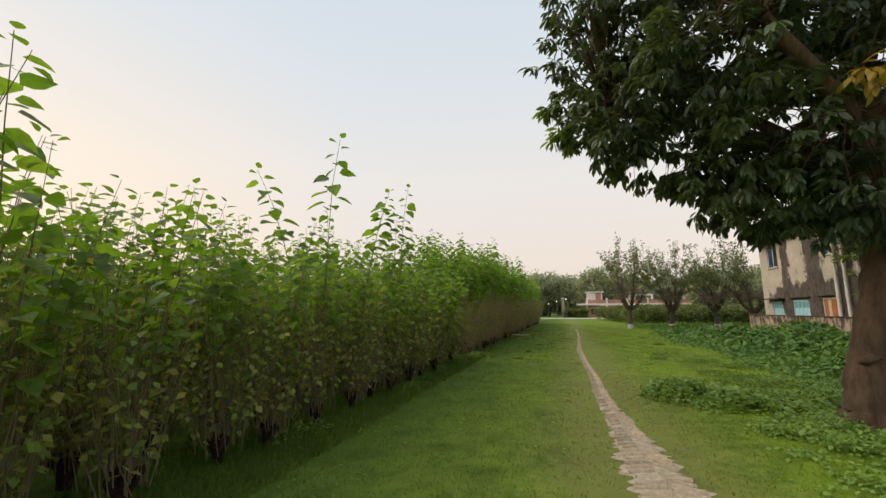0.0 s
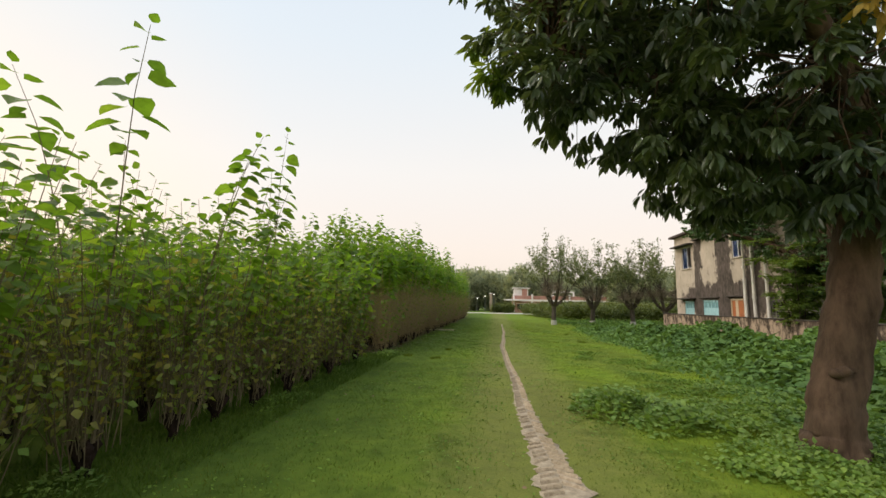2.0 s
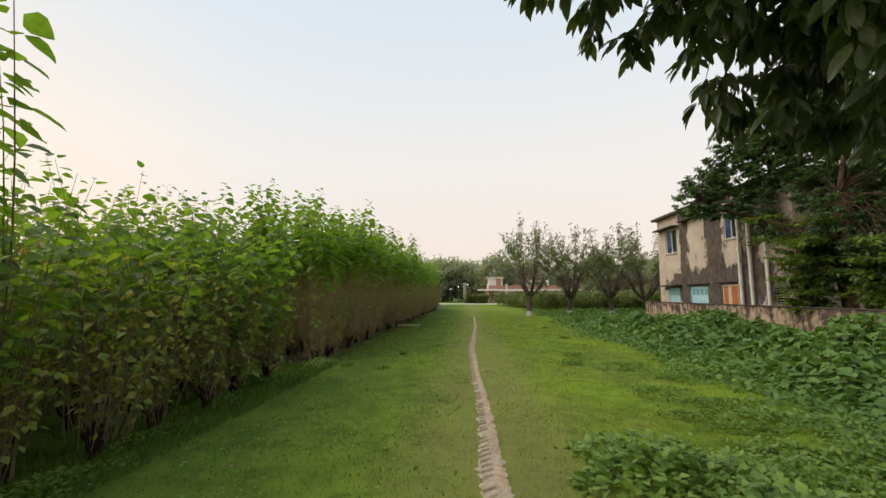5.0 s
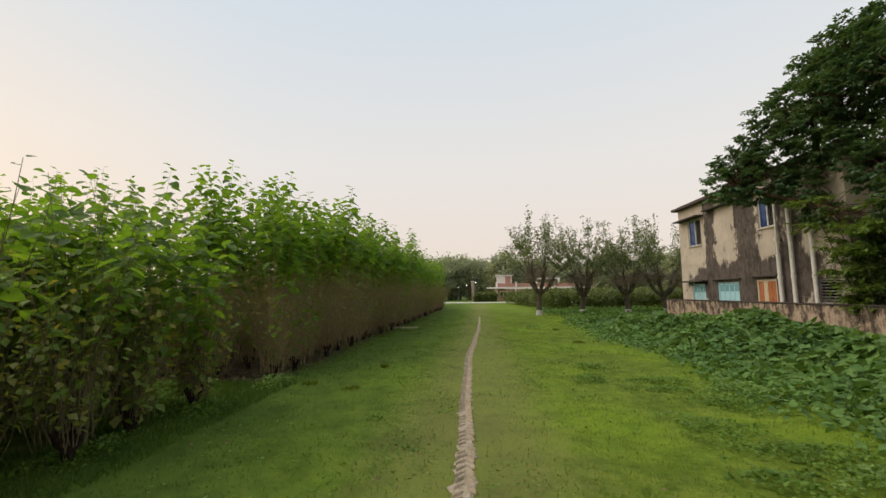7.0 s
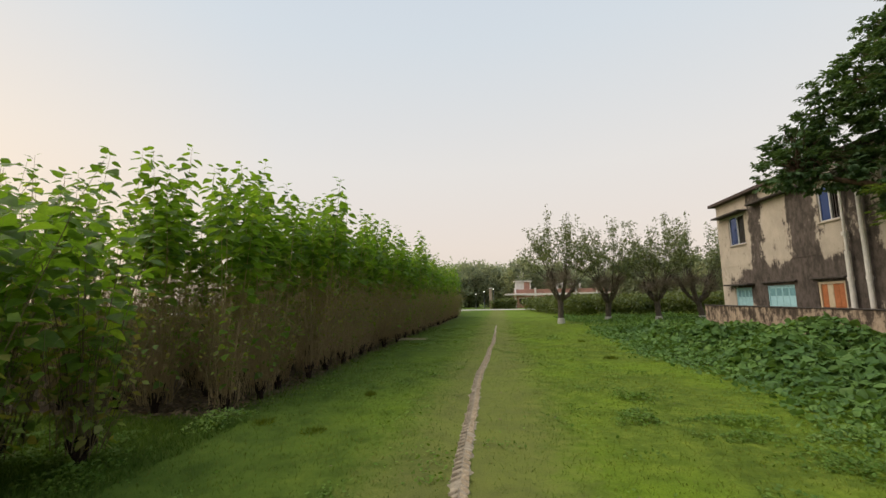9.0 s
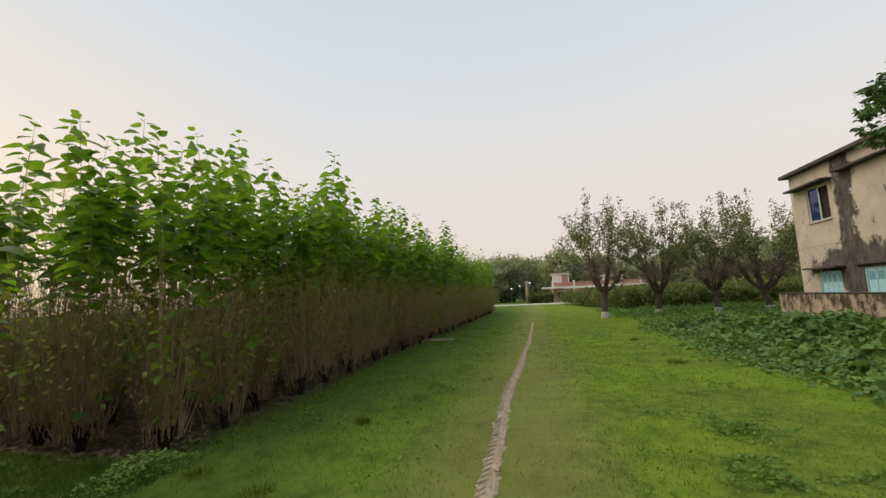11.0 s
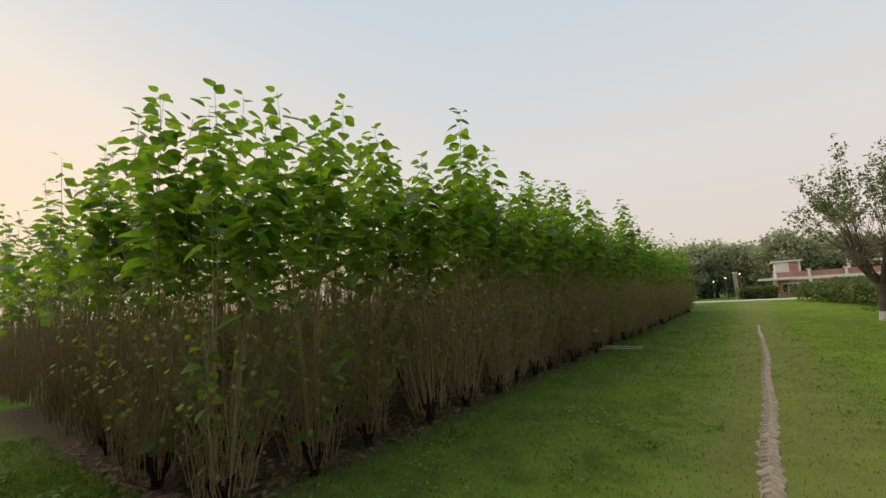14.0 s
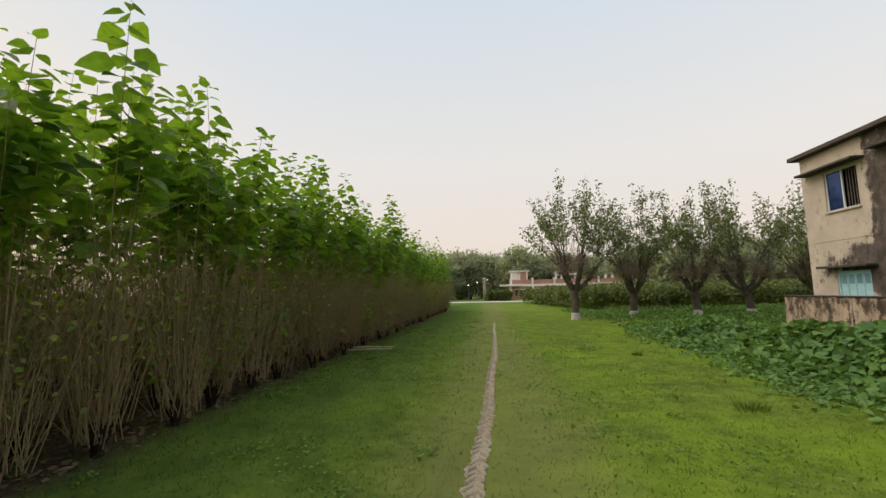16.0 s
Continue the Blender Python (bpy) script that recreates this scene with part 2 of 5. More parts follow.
def limb_mesh(name, chains, material, parent, sides=10, rough=0.06, label="", seed=3):
    """Thick limbs: each chain is a list of (x, y, z, radius), smoothed and made uneven."""
    rng = np.random.default_rng(seed)
    out = []
    for c in chains:
        c = np.array(c, float)
        t = np.linspace(0, len(c) - 1, (len(c) - 1) * 5 + 1)
        p = np.stack([np.interp(t, np.arange(len(c)), c[:, k]) for k in range(4)], axis=1)
        for _ in range(2):
            p[1:-1] = (p[:-2] + 2 * p[1:-1] + p[2:]) / 4
        p[1:-1, :3] += rng.normal(0, 0.035, (len(p) - 2, 3)) * p[1:-1, 3:4]
        v, f = tubes(p[None, :, :3], p[None, :, 3], sides)
        centre = np.repeat(p[:, :3], sides, axis=0)
        wave = rng.normal(0, rough, (len(p), sides))
        wave = (wave + np.roll(wave, 1, 0) + np.roll(wave, 1, 1) + np.roll(wave, -1, 0)) / 2
        v = centre + (v - centre) * (1 + wave.reshape(-1, 1))
        out.append((v, f))
    return smooth_all(mesh_object(name, *join(out), material, parent, label))


# ---- ground ----
def smoothstep(a, b, x):
    t = np.clip((np.asarray(x, float) - a) / (b - a), 0, 1)
    return t * t * (3 - 2 * t)


def ground_z(x, y):
    x, y = np.asarray(x, float), np.asarray(y, float)
    dip = -0.2 * smoothstep(5.0, 8.0, x) * (1 - smoothstep(33, 36, y))
    field = -0.04 * smoothstep(-3.1, -3.7, x)
    near = np.exp(-np.maximum(np.hypot(x, y - 15) - 30, 0) / 20)
    wob = 0.015 * np.sin(1.7 * x + 0.6 * y) + 0.012 * np.sin(0.9 * y - 2.3 * x + 1) + 0.008 * np.sin(4.1 * x + 3.3 * y)
    return dip + field + wob * near * (1 - np.exp(-((x - 0.55) / 0.4) ** 2))


def ground_material():
    m, n, l, b = mat("grass_ground", 0.95, 0.1)
    co = n.new("ShaderNodeTexCoord").outputs["Object"]
    sep = n.new("ShaderNodeSeparateXYZ")
    l.new(co, sep.inputs[0])
    X, Y = sep.outputs[0], sep.outputs[1]
    fine = noise_node(n, l, 60, 4, 0.7, co)
    mid = noise_node(n, l, 5, 5, 0.65, co)
    big = noise_node(n, l, 0.45, 3, 0.5, co)
    lawn = ramp(n, l, mid, [(0.25, (0.072, 0.115, 0.016)), (0.5, (0.128, 0.183, 0.023)), (0.75, (0.19, 0.238, 0.035))])
    lawn = mix(n, l, ramp(n, l, big, [(0.42, (0, 0, 0)), (0.62, (1, 1, 1))]), lawn, mix(n, l, mid, (0.128, 0.212, 0.016), (0.178, 0.255, 0.023)))
    lawn = mix(n, l, 1.0, lawn, ramp(n, l, fine, [(0.3, (0.72, 0.75, 0.7)), (0.7, (1.2, 1.2, 1.2))]), "MULTIPLY")
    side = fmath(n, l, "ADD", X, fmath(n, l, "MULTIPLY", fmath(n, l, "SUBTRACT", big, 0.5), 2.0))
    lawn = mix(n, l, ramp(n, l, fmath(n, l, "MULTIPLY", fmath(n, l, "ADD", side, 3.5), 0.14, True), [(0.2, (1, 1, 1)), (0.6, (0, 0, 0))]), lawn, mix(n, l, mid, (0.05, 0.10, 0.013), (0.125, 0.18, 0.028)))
    patch = noise_node(n, l, 1.7, 6, 0.7, co)
    lawn = mix(n, l, 1.0, lawn, ramp(n, l, patch, [(0.34, (0.62, 0.66, 0.62)), (0.5, (1, 1, 1)), (0.66, (1.22, 1.16, 1.1))]), "MULTIPLY")
    # worn, drier turf either side of the wheel track
    wide = fmath(n, l, "ABSOLUTE", fmath(n, l, "SUBTRACT", X, 0.6))
    wide = fmath(n, l, "SUBTRACT", wide, fmath(n, l, "MULTIPLY", mid, 1.1))
    worn = ramp(n, l, wide, [(0.0, (1, 1, 1)), (0.75, (0, 0, 0))])
    lawn = mix(n, l, fmath(n, l, "MULTIPLY", worn, 0.5), lawn, mix(n, l, fine, (0.15, 0.14, 0.05), (0.24, 0.215, 0.085)))
    # litter and bare earth under the bushes
    edge = fmath(n, l, "ADD", X, fmath(n, l, "MULTIPLY", fmath(n, l, "SUBTRACT", mid, 0.5), 1.6))
    under = ramp(n, l, fmath(n, l, "MULTIPLY", fmath(n, l, "ADD", edge, 4.1), 0.6, True), [(0.25, (1, 1, 1)), (0.75, (0, 0, 0))])
    stop = fmath(n, l, "MULTIPLY", fmath(n, l, "LESS_THAN", Y, 53.0), fmath(n, l, "GREATER_THAN", edge, -12.0))
    stop = fmath(n, l, "MULTIPLY", stop, fmath(n, l, "ADD", 0.12, fmath(n, l, "MULTIPLY", fmath(n, l, "SUBTRACT", fmath(n, l, "ADD", Y, mid), 14.75), 2.0, True), True))
    litter = ramp(n, l, noise_node(n, l, 18, 6, 0.75, co), [(0.3, (0.035, 0.027, 0.018)), (0.5, (0.085, 0.062, 0.042)), (0.72, (0.17, 0.13, 0.09))])
    col = mix(n, l, fmath(n, l, "MULTIPLY", under, stop), lawn, litter)
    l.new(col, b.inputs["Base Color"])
    bump(n, l, b, mix(n, l, 0.5, fine, mid), 0.8, 0.03)
    return m


def build_ground():
    xs = np.unique(np.concatenate([np.linspace(-900, -40, 12), np.linspace(-40, -6, 18), np.arange(-6, 13, 0.25), np.linspace(13, 50, 20), np.linspace(50, 900, 12)]))
    ys = np.unique(np.concatenate([np.linspace(-600, -10, 10), np.arange(-10, 45, 0.3), np.linspace(45, 100, 25), np.linspace(100, 1500, 14)]))
    X, Y = np.meshgrid(xs, ys)
    v = np.stack([X, Y, ground_z(X, Y)], axis=-1).reshape(-1, 3)
    i = np.arange(len(xs) * len(ys)).reshape(len(ys), len(xs))
    f = np.stack([i[:-1, :-1], i[:-1, 1:], i[1:, 1:], i[1:, :-1]], axis=-1).reshape(-1, 4)
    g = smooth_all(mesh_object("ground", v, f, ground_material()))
    return tagged(g, "short green grass with worn turf and leaf litter under the bushes", "ground", kind="structure")


ground = build_ground()


# ---- the wheel track ----
def track_x(y):
    y = np.asarray(y, float)
    return 0.5 + 0.26 * np.exp(-np.maximum(y - 4.5, -1.5) / 2.6) - 0.13 * np.exp(-((y - 16.8) / 4) ** 2) + 0.09 * smoothstep(21, 28, y) + 0.015 * np.sin(1.3 * y)


def track_half(y):
    y = np.asarray(y, float)
    return (0.085 + 0.23 * np.exp(-np.maximum(y - 4.2, -1.5) / 2.6)) * (1 - 0.55 * smoothstep(19, 38, y))


DIRT, dn, dl, db = mat("dry_track_soil", 0.95, 0.1)
_f = noise_node(dn, dl, 26, 6, 0.7)
_g = noise_node(dn, dl, 2.2, 3)
_c = mix(dn, dl, 1.0, ramp(dn, dl, _f, [(0.28, (0.26, 0.20, 0.135)), (0.7, (0.52, 0.43, 0.32))]), ramp(dn, dl, _g, [(0.35, (0.8, 0.8, 0.75)), (0.65, (1.1, 1.08, 1.05))]), "MULTIPLY")
dl.new(_c, db.inputs["Base Color"])
bump(dn, dl, db, _f, 0.6, 0.015)
DIRT_LOW = plain_material("trodden_track_soil", (0.36, 0.30, 0.22), 0.95, 0.35, 14, 0.1)


def build_track():
    """A strip of bare soil with ragged edges that lies a little above the turf, and the lugs pressed into it."""
    rng = np.random.default_rng(11)
    ys = np.concatenate([np.arange(-4, 30, 0.06), np.arange(30, 36, 0.2)])
    k = 9
    u = np.linspace(-1, 1, k)
    half = track_half(ys)[:, None] * (1 + rng.normal(0, 0.22, (len(ys), k)) * (np.abs(u) > 0.7))
    X = track_x(ys)[:, None] + u * half
    Z = 0.012 - 0.016 * np.abs(u) ** 6 + rng.normal(0, 0.0015, X.shape)
    v = np.stack([X, np.repeat(ys[:, None], k, 1), Z], axis=-1).reshape(-1, 3)
    i = np.arange(len(ys) * k).reshape(len(ys), k)
    f = np.stack([i[:-1, :-1], i[:-1, 1:], i[1:, 1:], i[1:, :-1]], axis=-1).reshape(-1, 4)
    path = smooth_all(mesh_object("dirt_path", v, f, DIRT_LOW))
    tagged(path, "narrow bare-soil wheel track with herringbone tyre prints", "path", kind="structure")
    # herringbone lugs: small raised bars, left and right in turn
    at = np.arange(-3.5, 30, 0.125)
    verts, faces = [], []
    for q, y in enumerate(at):
        for side in (-1, 1):
            if rng.random() < 0.12:
                continue
            h = track_half(y) * rng.uniform(0.8, 1.0)
            cx = track_x(y)
            y0 = y + (0.06 if side > 0 else 0) + rng.normal(0, 0.006)
            w = 0.026 + rng.normal(0, 0.003)
            a = np.array((cx + side * 0.008, y0 + 0.07))
            e = np.array((cx + side * h * 0.95, y0 - 0.02))
            n = np.array((0, 1.0))
            hgt = 0.012 + 0.02 + rng.normal(0, 0.003)
            o = len(verts)
            for p in (a, e):
                verts += [(*(p - n * w), 0.010), (*(p - n * w * 0.45), hgt), (*(p + n * w * 0.45), hgt), (*(p + n * w), 0.010)]
            faces += [(o, o + 4, o + 5, o + 1), (o + 1, o + 5, o + 6, o + 2), (o + 2, o + 6, o + 7, o + 3)]
    lug = mesh_object("tyre_print", verts, faces, DIRT, path)
    tagged(lug, "pressed ridges of dry soil", kind="stuff")


build_track()

# ---- far road ----
ROAD = plain_material("pale_concrete", (0.52, 0.5, 0.46), 0.9, 0.15, 3)
road = boxed("road", (-60, 70, 75.5, 79.5, -0.3, 0.06), ROAD, bevel=0.03)
tagged(road, "pale concrete lane crossing beyond the field", "road", kind="structure")


# ---- mulberry bushes ----
def shoot_lines(rng, count, height, lean, base_r, points=7, scatter=False):
    """Polylines of shoots that leave a stump and rise, leaning outwards, to the heights given."""
    ang = rng.uniform(0, 2 * np.pi, count)
    h = rng.uniform(*height, count)
    ln = rng.uniform(*lean, count)
    t = np.linspace(0, 1, points)[None]
    start = base_r * (rng.uniform(0.3, 2.0, (count, 1)) if scatter else np.ones((count, 1)))
    r = start + ln[:, None] * h[:, None] * (t ** 1.3)
    wav = rng.normal(0, 0.018, (count, points)).cumsum(1) * t
    x = np.cos(ang)[:, None] * r + wav
    y = np.sin(ang)[:, None] * r + rng.normal(0, 0.018, (count, points)).cumsum(1) * t
    foot = rng.uniform(0.12, 0.3, (count, 1)) if scatter else 0.28
    z = foot + (h[:, None] - foot) * t
    rad = (0.009 + 0.0025 * h[:, None] / 3) * (1 - 0.8 * t)
    return np.stack([x, y, z], axis=-1), rad, h


def shoot_leaves(rng, line, s0, gap, size, droop=0.5, crowd=1.0, petiole=0.03):
    """Alternate leaves from the share s0 of a shoot up to its tip."""
    seg = np.linalg.norm(np.diff(line, axis=0), axis=1).sum()
    n = max(2, int(seg * (1 - s0) / gap))
    s = s0 + (1 - s0) * np.linspace(0, 1.0, n) ** crowd
    t = s * (len(line) - 1)
    p = np.stack([np.interp(t, np.arange(len(line)), line[:, k]) for k in range(3)], axis=1)
    a = np.arange(n) * 2.5 + rng.uniform(0, 6.3) + rng.normal(0, 0.35, n)
    way = np.stack([np.cos(a), np.sin(a), rng.normal(-droop, 0.2, n) + 0.8 * np.clip((s - 0.95) / 0.05, 0, 1)], axis=1)
    taper = 1 - 0.45 * np.clip((s - 0.86) / 0.14, 0, 1)
    L = size * rng.uniform(0.7, 1.2, n) * taper
    d = way / np.linalg.norm(way, axis=1, keepdims=True)
    return p + d * petiole * (L / size)[:, None], way, L


def stump_mesh(rng):
    """A pollarded stump: a short dark stem that swells into a knuckled head."""
    out = []
    for k in range(5):
        a = k * 1.26 + rng.uniform(-.3, .3)
        r = rng.uniform(0.06, 0.13)
        c = np.array([(0, 0, -0.06, 0.05), (0.02 * math.cos(a), 0.02 * math.sin(a), 0.10, 0.036), (r * 0.7 * math.cos(a), r * 0.7 * math.sin(a), 0.20, 0.034),
                      (r * math.cos(a), r * math.sin(a), 0.27 + rng.uniform(-.03, .04), 0.045), (r * math.cos(a), r * math.sin(a), 0.31 + rng.uniform(-.03, .04), 0.012)])
        v, f = tubes(c[None, :, :3], c[None, :, 3], 6)
        out.append((v + rng.normal(0, 0.009, v.shape), f))
    return join(out)


def mulberry(seed, style, split, height, tall=0):
    """A mulberry bush. 'bare': naked brown shoots under leafy spires; 'leafy': a fan of green shoots; 'dense': leaves down to the ground. tall: so many arching shoots above the rest."""
    rng = np.random.default_rng(seed)
    bush = empty("mulberry_bush")
    mesh_object("stump", *stump_mesh(rng), STUMP, bush, "dark knuckled stump")
    bare = style == "bare"
    main = {"bare": 6, "leafy": 9, "dense": 11}[style]
    lo, hi = height
    if bare:         # most shoots end together, one or two rise above them as spires
        top = lo + (hi - lo) * np.array([1.0, 0.66, 0.34, 0.22, 0.12, 0.0]) + rng.normal(0, 0.07, main)
    else:
        top = rng.uniform(lo, hi, main)
    lean = rng.uniform(*{"bare": (0.02, 0.11), "leafy": (0.05, 0.26), "dense": (0.04, 0.34)}[style], main)
    a = rng.uniform(0, 2 * np.pi, main)
    t = np.linspace(0, 1, 7)[None]
    r = 0.08 + (lean * top)[:, None] * t ** 1.3
    lines = np.stack([np.cos(a)[:, None] * r + rng.normal(0, 0.018, (main, 7)).cumsum(1) * t, np.sin(a)[:, None] * r + rng.normal(0, 0.018, (main, 7)).cumsum(1) * t, 0.28 + (top[:, None] - 0.28) * t], axis=-1)
    rad = (0.008 + 0.0022 * top[:, None] / 3) * (1 - 0.8 * t)
    fol = []
    for q in range(main):
        if bare:
            s0 = max(0.35, 1 - rng.uniform(1.15, 1.75) / top[q])
            fol.append(shoot_leaves(rng, lines[q], s0, 0.056 if split else 0.085, 0.26, 0.36, 0.72, 0.06))
        else:
            s0 = rng.uniform(0.34, 0.6) if style == "leafy" else rng.uniform(0.12, 0.45)
            fol.append(shoot_leaves(rng, lines[q], s0, 0.07 if style == "leafy" else 0.085, 0.165 if style == "leafy" else 0.22, 0.4, 0.9, 0.05))
    if tall:
        tl, tr, _ = shoot_lines(rng, tall, (3.5, 4.1), (0.1, 0.24), 0.08)
        tl[..., :2] *= 1 + 0.35 * np.linspace(0, 1, 7)[None, :, None] ** 4      # the tips nod
        lines, rad = np.concatenate([lines, tl]), np.concatenate([rad, tr * 1.15])
        fol += [shoot_leaves(rng, tl[q], rng.uniform(0.62, 0.74), 0.06, 0.25, 0.3, 1.0, 0.07) for q in range(tall)]
        main += tall
    if bare and seed % 5 != 1:      # young green shoots from the stump
        sl, sr, _ = shoot_lines(rng, 3, (0.5, 1.7), (0.15, 0.45), 0.08)
        lines, rad = np.concatenate([lines, sl]), np.concatenate([rad, sr])
        fol += [shoot_leaves(rng, sl[q], 0.3, 0.07, 0.15) for q in range(3)]
        main += 3
    bark = SHOOT_DRY if bare else SHOOT
    if split:
        for q in range(main):
            sh = mesh_object("shoot", *tubes(lines[q:q + 1], rad[q:q + 1], 4), bark, bush)
            mesh_object("foliage", *leaves(fol[q][0], fol[q][1], fol[q][2], fol[q][2] * 0.86, roll=0.28, rng=rng), MULBERRY, sh, "broad green leaves")
    else:
        tagged(mesh_object("stem_growth", *tubes(lines, rad, 3), bark, bush), kind="stuff")
        P, D, L = (np.concatenate([f[k] for f in fol]) for k in range(3))
        mesh_object("foliage", *leaves(P, D, L, L * 0.86, roll=0.28, rng=rng), MULBERRY, bush, "broad green leaves")
    # thin side twigs low down, and the leaves left on them
    count = 84 if bare else 52
    tl, tr, th = shoot_lines(rng, count, (1.0, 2.5) if bare else (0.9, 2.4), (0.0, 0.4) if bare else (0.02, 0.3), 0.14, 5, True)
    tl[:, 1:, :2] += rng.normal(0, 0.05, (count, 4, 2)).cumsum(1)
    # fine side twigs on them
    k = 150 if bare else 40
    own, at = rng.integers(count, size=k), rng.uniform(0.8, 3.9, k)
    i0 = at.astype(int)
    fr = (at - i0)[:, None]
    foot = tl[own, i0] * (1 - fr) + tl[own, i0 + 1] * fr
    reach = np.stack([rng.normal(0, 0.13, k), rng.normal(0, 0.13, k), rng.uniform(0.08, 0.36, k)], axis=1)
    side = foot[:, None] + reach[:, None] * np.linspace(0, 1, 3)[None, :, None]
    fine = join([tubes(tl, tr * 0.55, 3), tubes(side, np.tile((0.003, 0.0025, 0.0015), (k, 1)), 3)])
    tagged(mesh_object("brushwood", *fine, bark, bush, "thin bare brown twigs" if bare else "thin brown twigs"), kind="stuff")
    low = [shoot_leaves(rng, tl[q], rng.uniform(0.3, 0.75) if bare else {"leafy": 0.22, "dense": 0.1}[style], {"bare": 0.2, "leafy": 0.14, "dense": 0.19}[style], {"bare": 0.075, "leafy": 0.1, "dense": 0.13}[style]) for q in range(count)]
    P, D, L = (np.concatenate([f[k] for f in low]) for k in range(3))
    mesh_object("lower_foliage", *leaves(P, D, L, L * 0.7, (LONG_V, LONG_F), rng=rng), MULBERRY_LOW, bush, "sparse small lower leaves" if bare else "lower leaves")
    return bush


TALL_AT = (1.5, 5.4, 6.3, 8.1)   # along the front row, bushes with tall arching shoots
LEAFY_END, BARE_START = 12.7, 14.85   # a grass strip runs into the field between the two stands


def plant_field():
    rng = np.random.default_rng(5)
    kinds = {}
    for s in range(5):
        kinds["bare", True, s] = mulberry(100 + s, "bare", True, (3.05, 4.3))
        kinds["bare", False, s] = mulberry(200 + s, "bare", False, (3.05, 4.25))
        kinds["leafy", True, s] = mulberry(300 + s, "leafy", True, (2.1, 3.05))
        kinds["leafy", False, s] = mulberry(400 + s, "leafy", False, (2.1, 3.1))
        kinds["dense", True, s] = mulberry(430 + s, "dense", True, (2.2, 3.1))
        kinds["tall", True, s] = mulberry(450 + s, "leafy", True, (2.0, 2.9), 2)
    used = set()
    words = {"bare": "mulberry bush of bare brown shoots with green leafy tops", "leafy": "leafy green mulberry bush on a dark pruned stump",
             "dense": "mulberry bush with leaves down to the grass", "tall": "leafy mulberry bush with tall arching shoots above it"}
    for row in range(4):
        x0 = -3.52 - 0.98 * row
        for y in (*np.arange(-1.6, LEAFY_END, 0.88), *np.arange(BARE_START, 52, 0.97)):
            if row > 1 and y > 40:
                continue
            x, yy = x0 + rng.normal(0, 0.08), y + rng.normal(0, 0.07)
            style = "bare" if y > 13 else "dense" if y > 11.2 or (row > 0 and y > 10.2) else "leafy"
            if row == 0 and style == "leafy" and min(abs(yy - q) for q in TALL_AT) < 0.42:
                style = "tall"
            key = (style, style in ("tall", "dense") or (row == 0 and y < 40) or (row == 1 and y < 26) or 13 < y < 16.5, int(rng.integers(5)))
            sc = rng.uniform(0.93, 1.05)
            sc = sc * (0.97 + 0.15 * float(smoothstep(15.0, 19.0, yy)) if style == "bare" else 1)
            m = pose(x, yy, float(ground_z(x, yy)), rng.normal(0, 2), rng.normal(0, 2), rng.uniform(0, 360)) @ Matrix.Diagonal((sc, sc, sc, 1))
            if key in used:
                ob = copy_thing(kinds[key], m)
            else:
                ob = kinds[key]
                ob.matrix_basis = m
                used.add(key)
            tagged(ob, words[style], "bush", "bushes of the mulberry field")
    for key, ob in kinds.items():
        if key not in used:
            for o in (*ob.children_recursive, ob):
                bpy.data.objects.remove(o)


plant_field()


def field_depth():
    """The rest of the plantation behind the first rows, beyond counting."""
    rng = np.random.default_rng(9)
    T, R, B, BR, P, D, L = [], [], [], [], [], [], []
    for row in (*range(2, 9), *range(9, 25, 2)):
        x0 = -3.52 - 0.98 * row
        for y in (*np.arange(-2.4, LEAFY_END, 0.86), *np.arange(BARE_START, 52 if row < 9 else 20, 0.97)):
            if row < 4 and y <= 40:
                continue
            x, yy = x0 + rng.normal(0, 0.12), y + rng.normal(0, 0.15)
            bare = yy > 13.4
            edge = BARE_START - 0.3 < yy < 17.5         # the stand's end, seen across the grass strip
            hgt = (3.2, 4.6) if edge else (2.9, 4.3) if bare else (2.0, 3.0)
            tl, tr, _ = shoot_lines(rng, 5, hgt, (0.03, 0.15), 0.12, 4)
            bl, br, _ = shoot_lines(rng, 80 if edge else 28, (1.0, 2.6), (0.0, 0.34), 0.13, 4, True)
            for q in (tl, bl):
                q[..., 0] += x
                q[..., 1] += yy
            T.append(tl), R.append(tr), B.append(bl), BR.append(br * 0.6)
            for q in range(5):
                p, d, s = shoot_leaves(rng, tl[q], rng.uniform(0.42, 0.58) if edge else rng.uniform(0.52, 0.7) if bare else 0.35, 0.1 if edge else 0.36, 0.25, 0.36, 0.75)
                P.append(p), D.append(d), L.append(s)
    stems = mesh_object("mulberry_field", *tubes(np.concatenate(T), np.concatenate(R), 3), SHOOT_DRY)
    tagged(stems, "deep stand of mulberry shoots behind the front rows", "field", kind="stuff")
    tagged(mesh_object("brushwood", *tubes(np.concatenate(B), np.concatenate(BR), 3), SHOOT_DRY, stems), "thin bare brown twigs", kind="stuff")
    P, D, L = np.concatenate(P), np.concatenate(D), np.concatenate(L)
    tagged(mesh_object("field_foliage", *leaves(P, D, L, L * 0.8, (LONG_V, LONG_F), roll=0.35, rng=rng), MULBERRY, stems), "broad green mulberry leaves", kind="stuff")


field_depth()


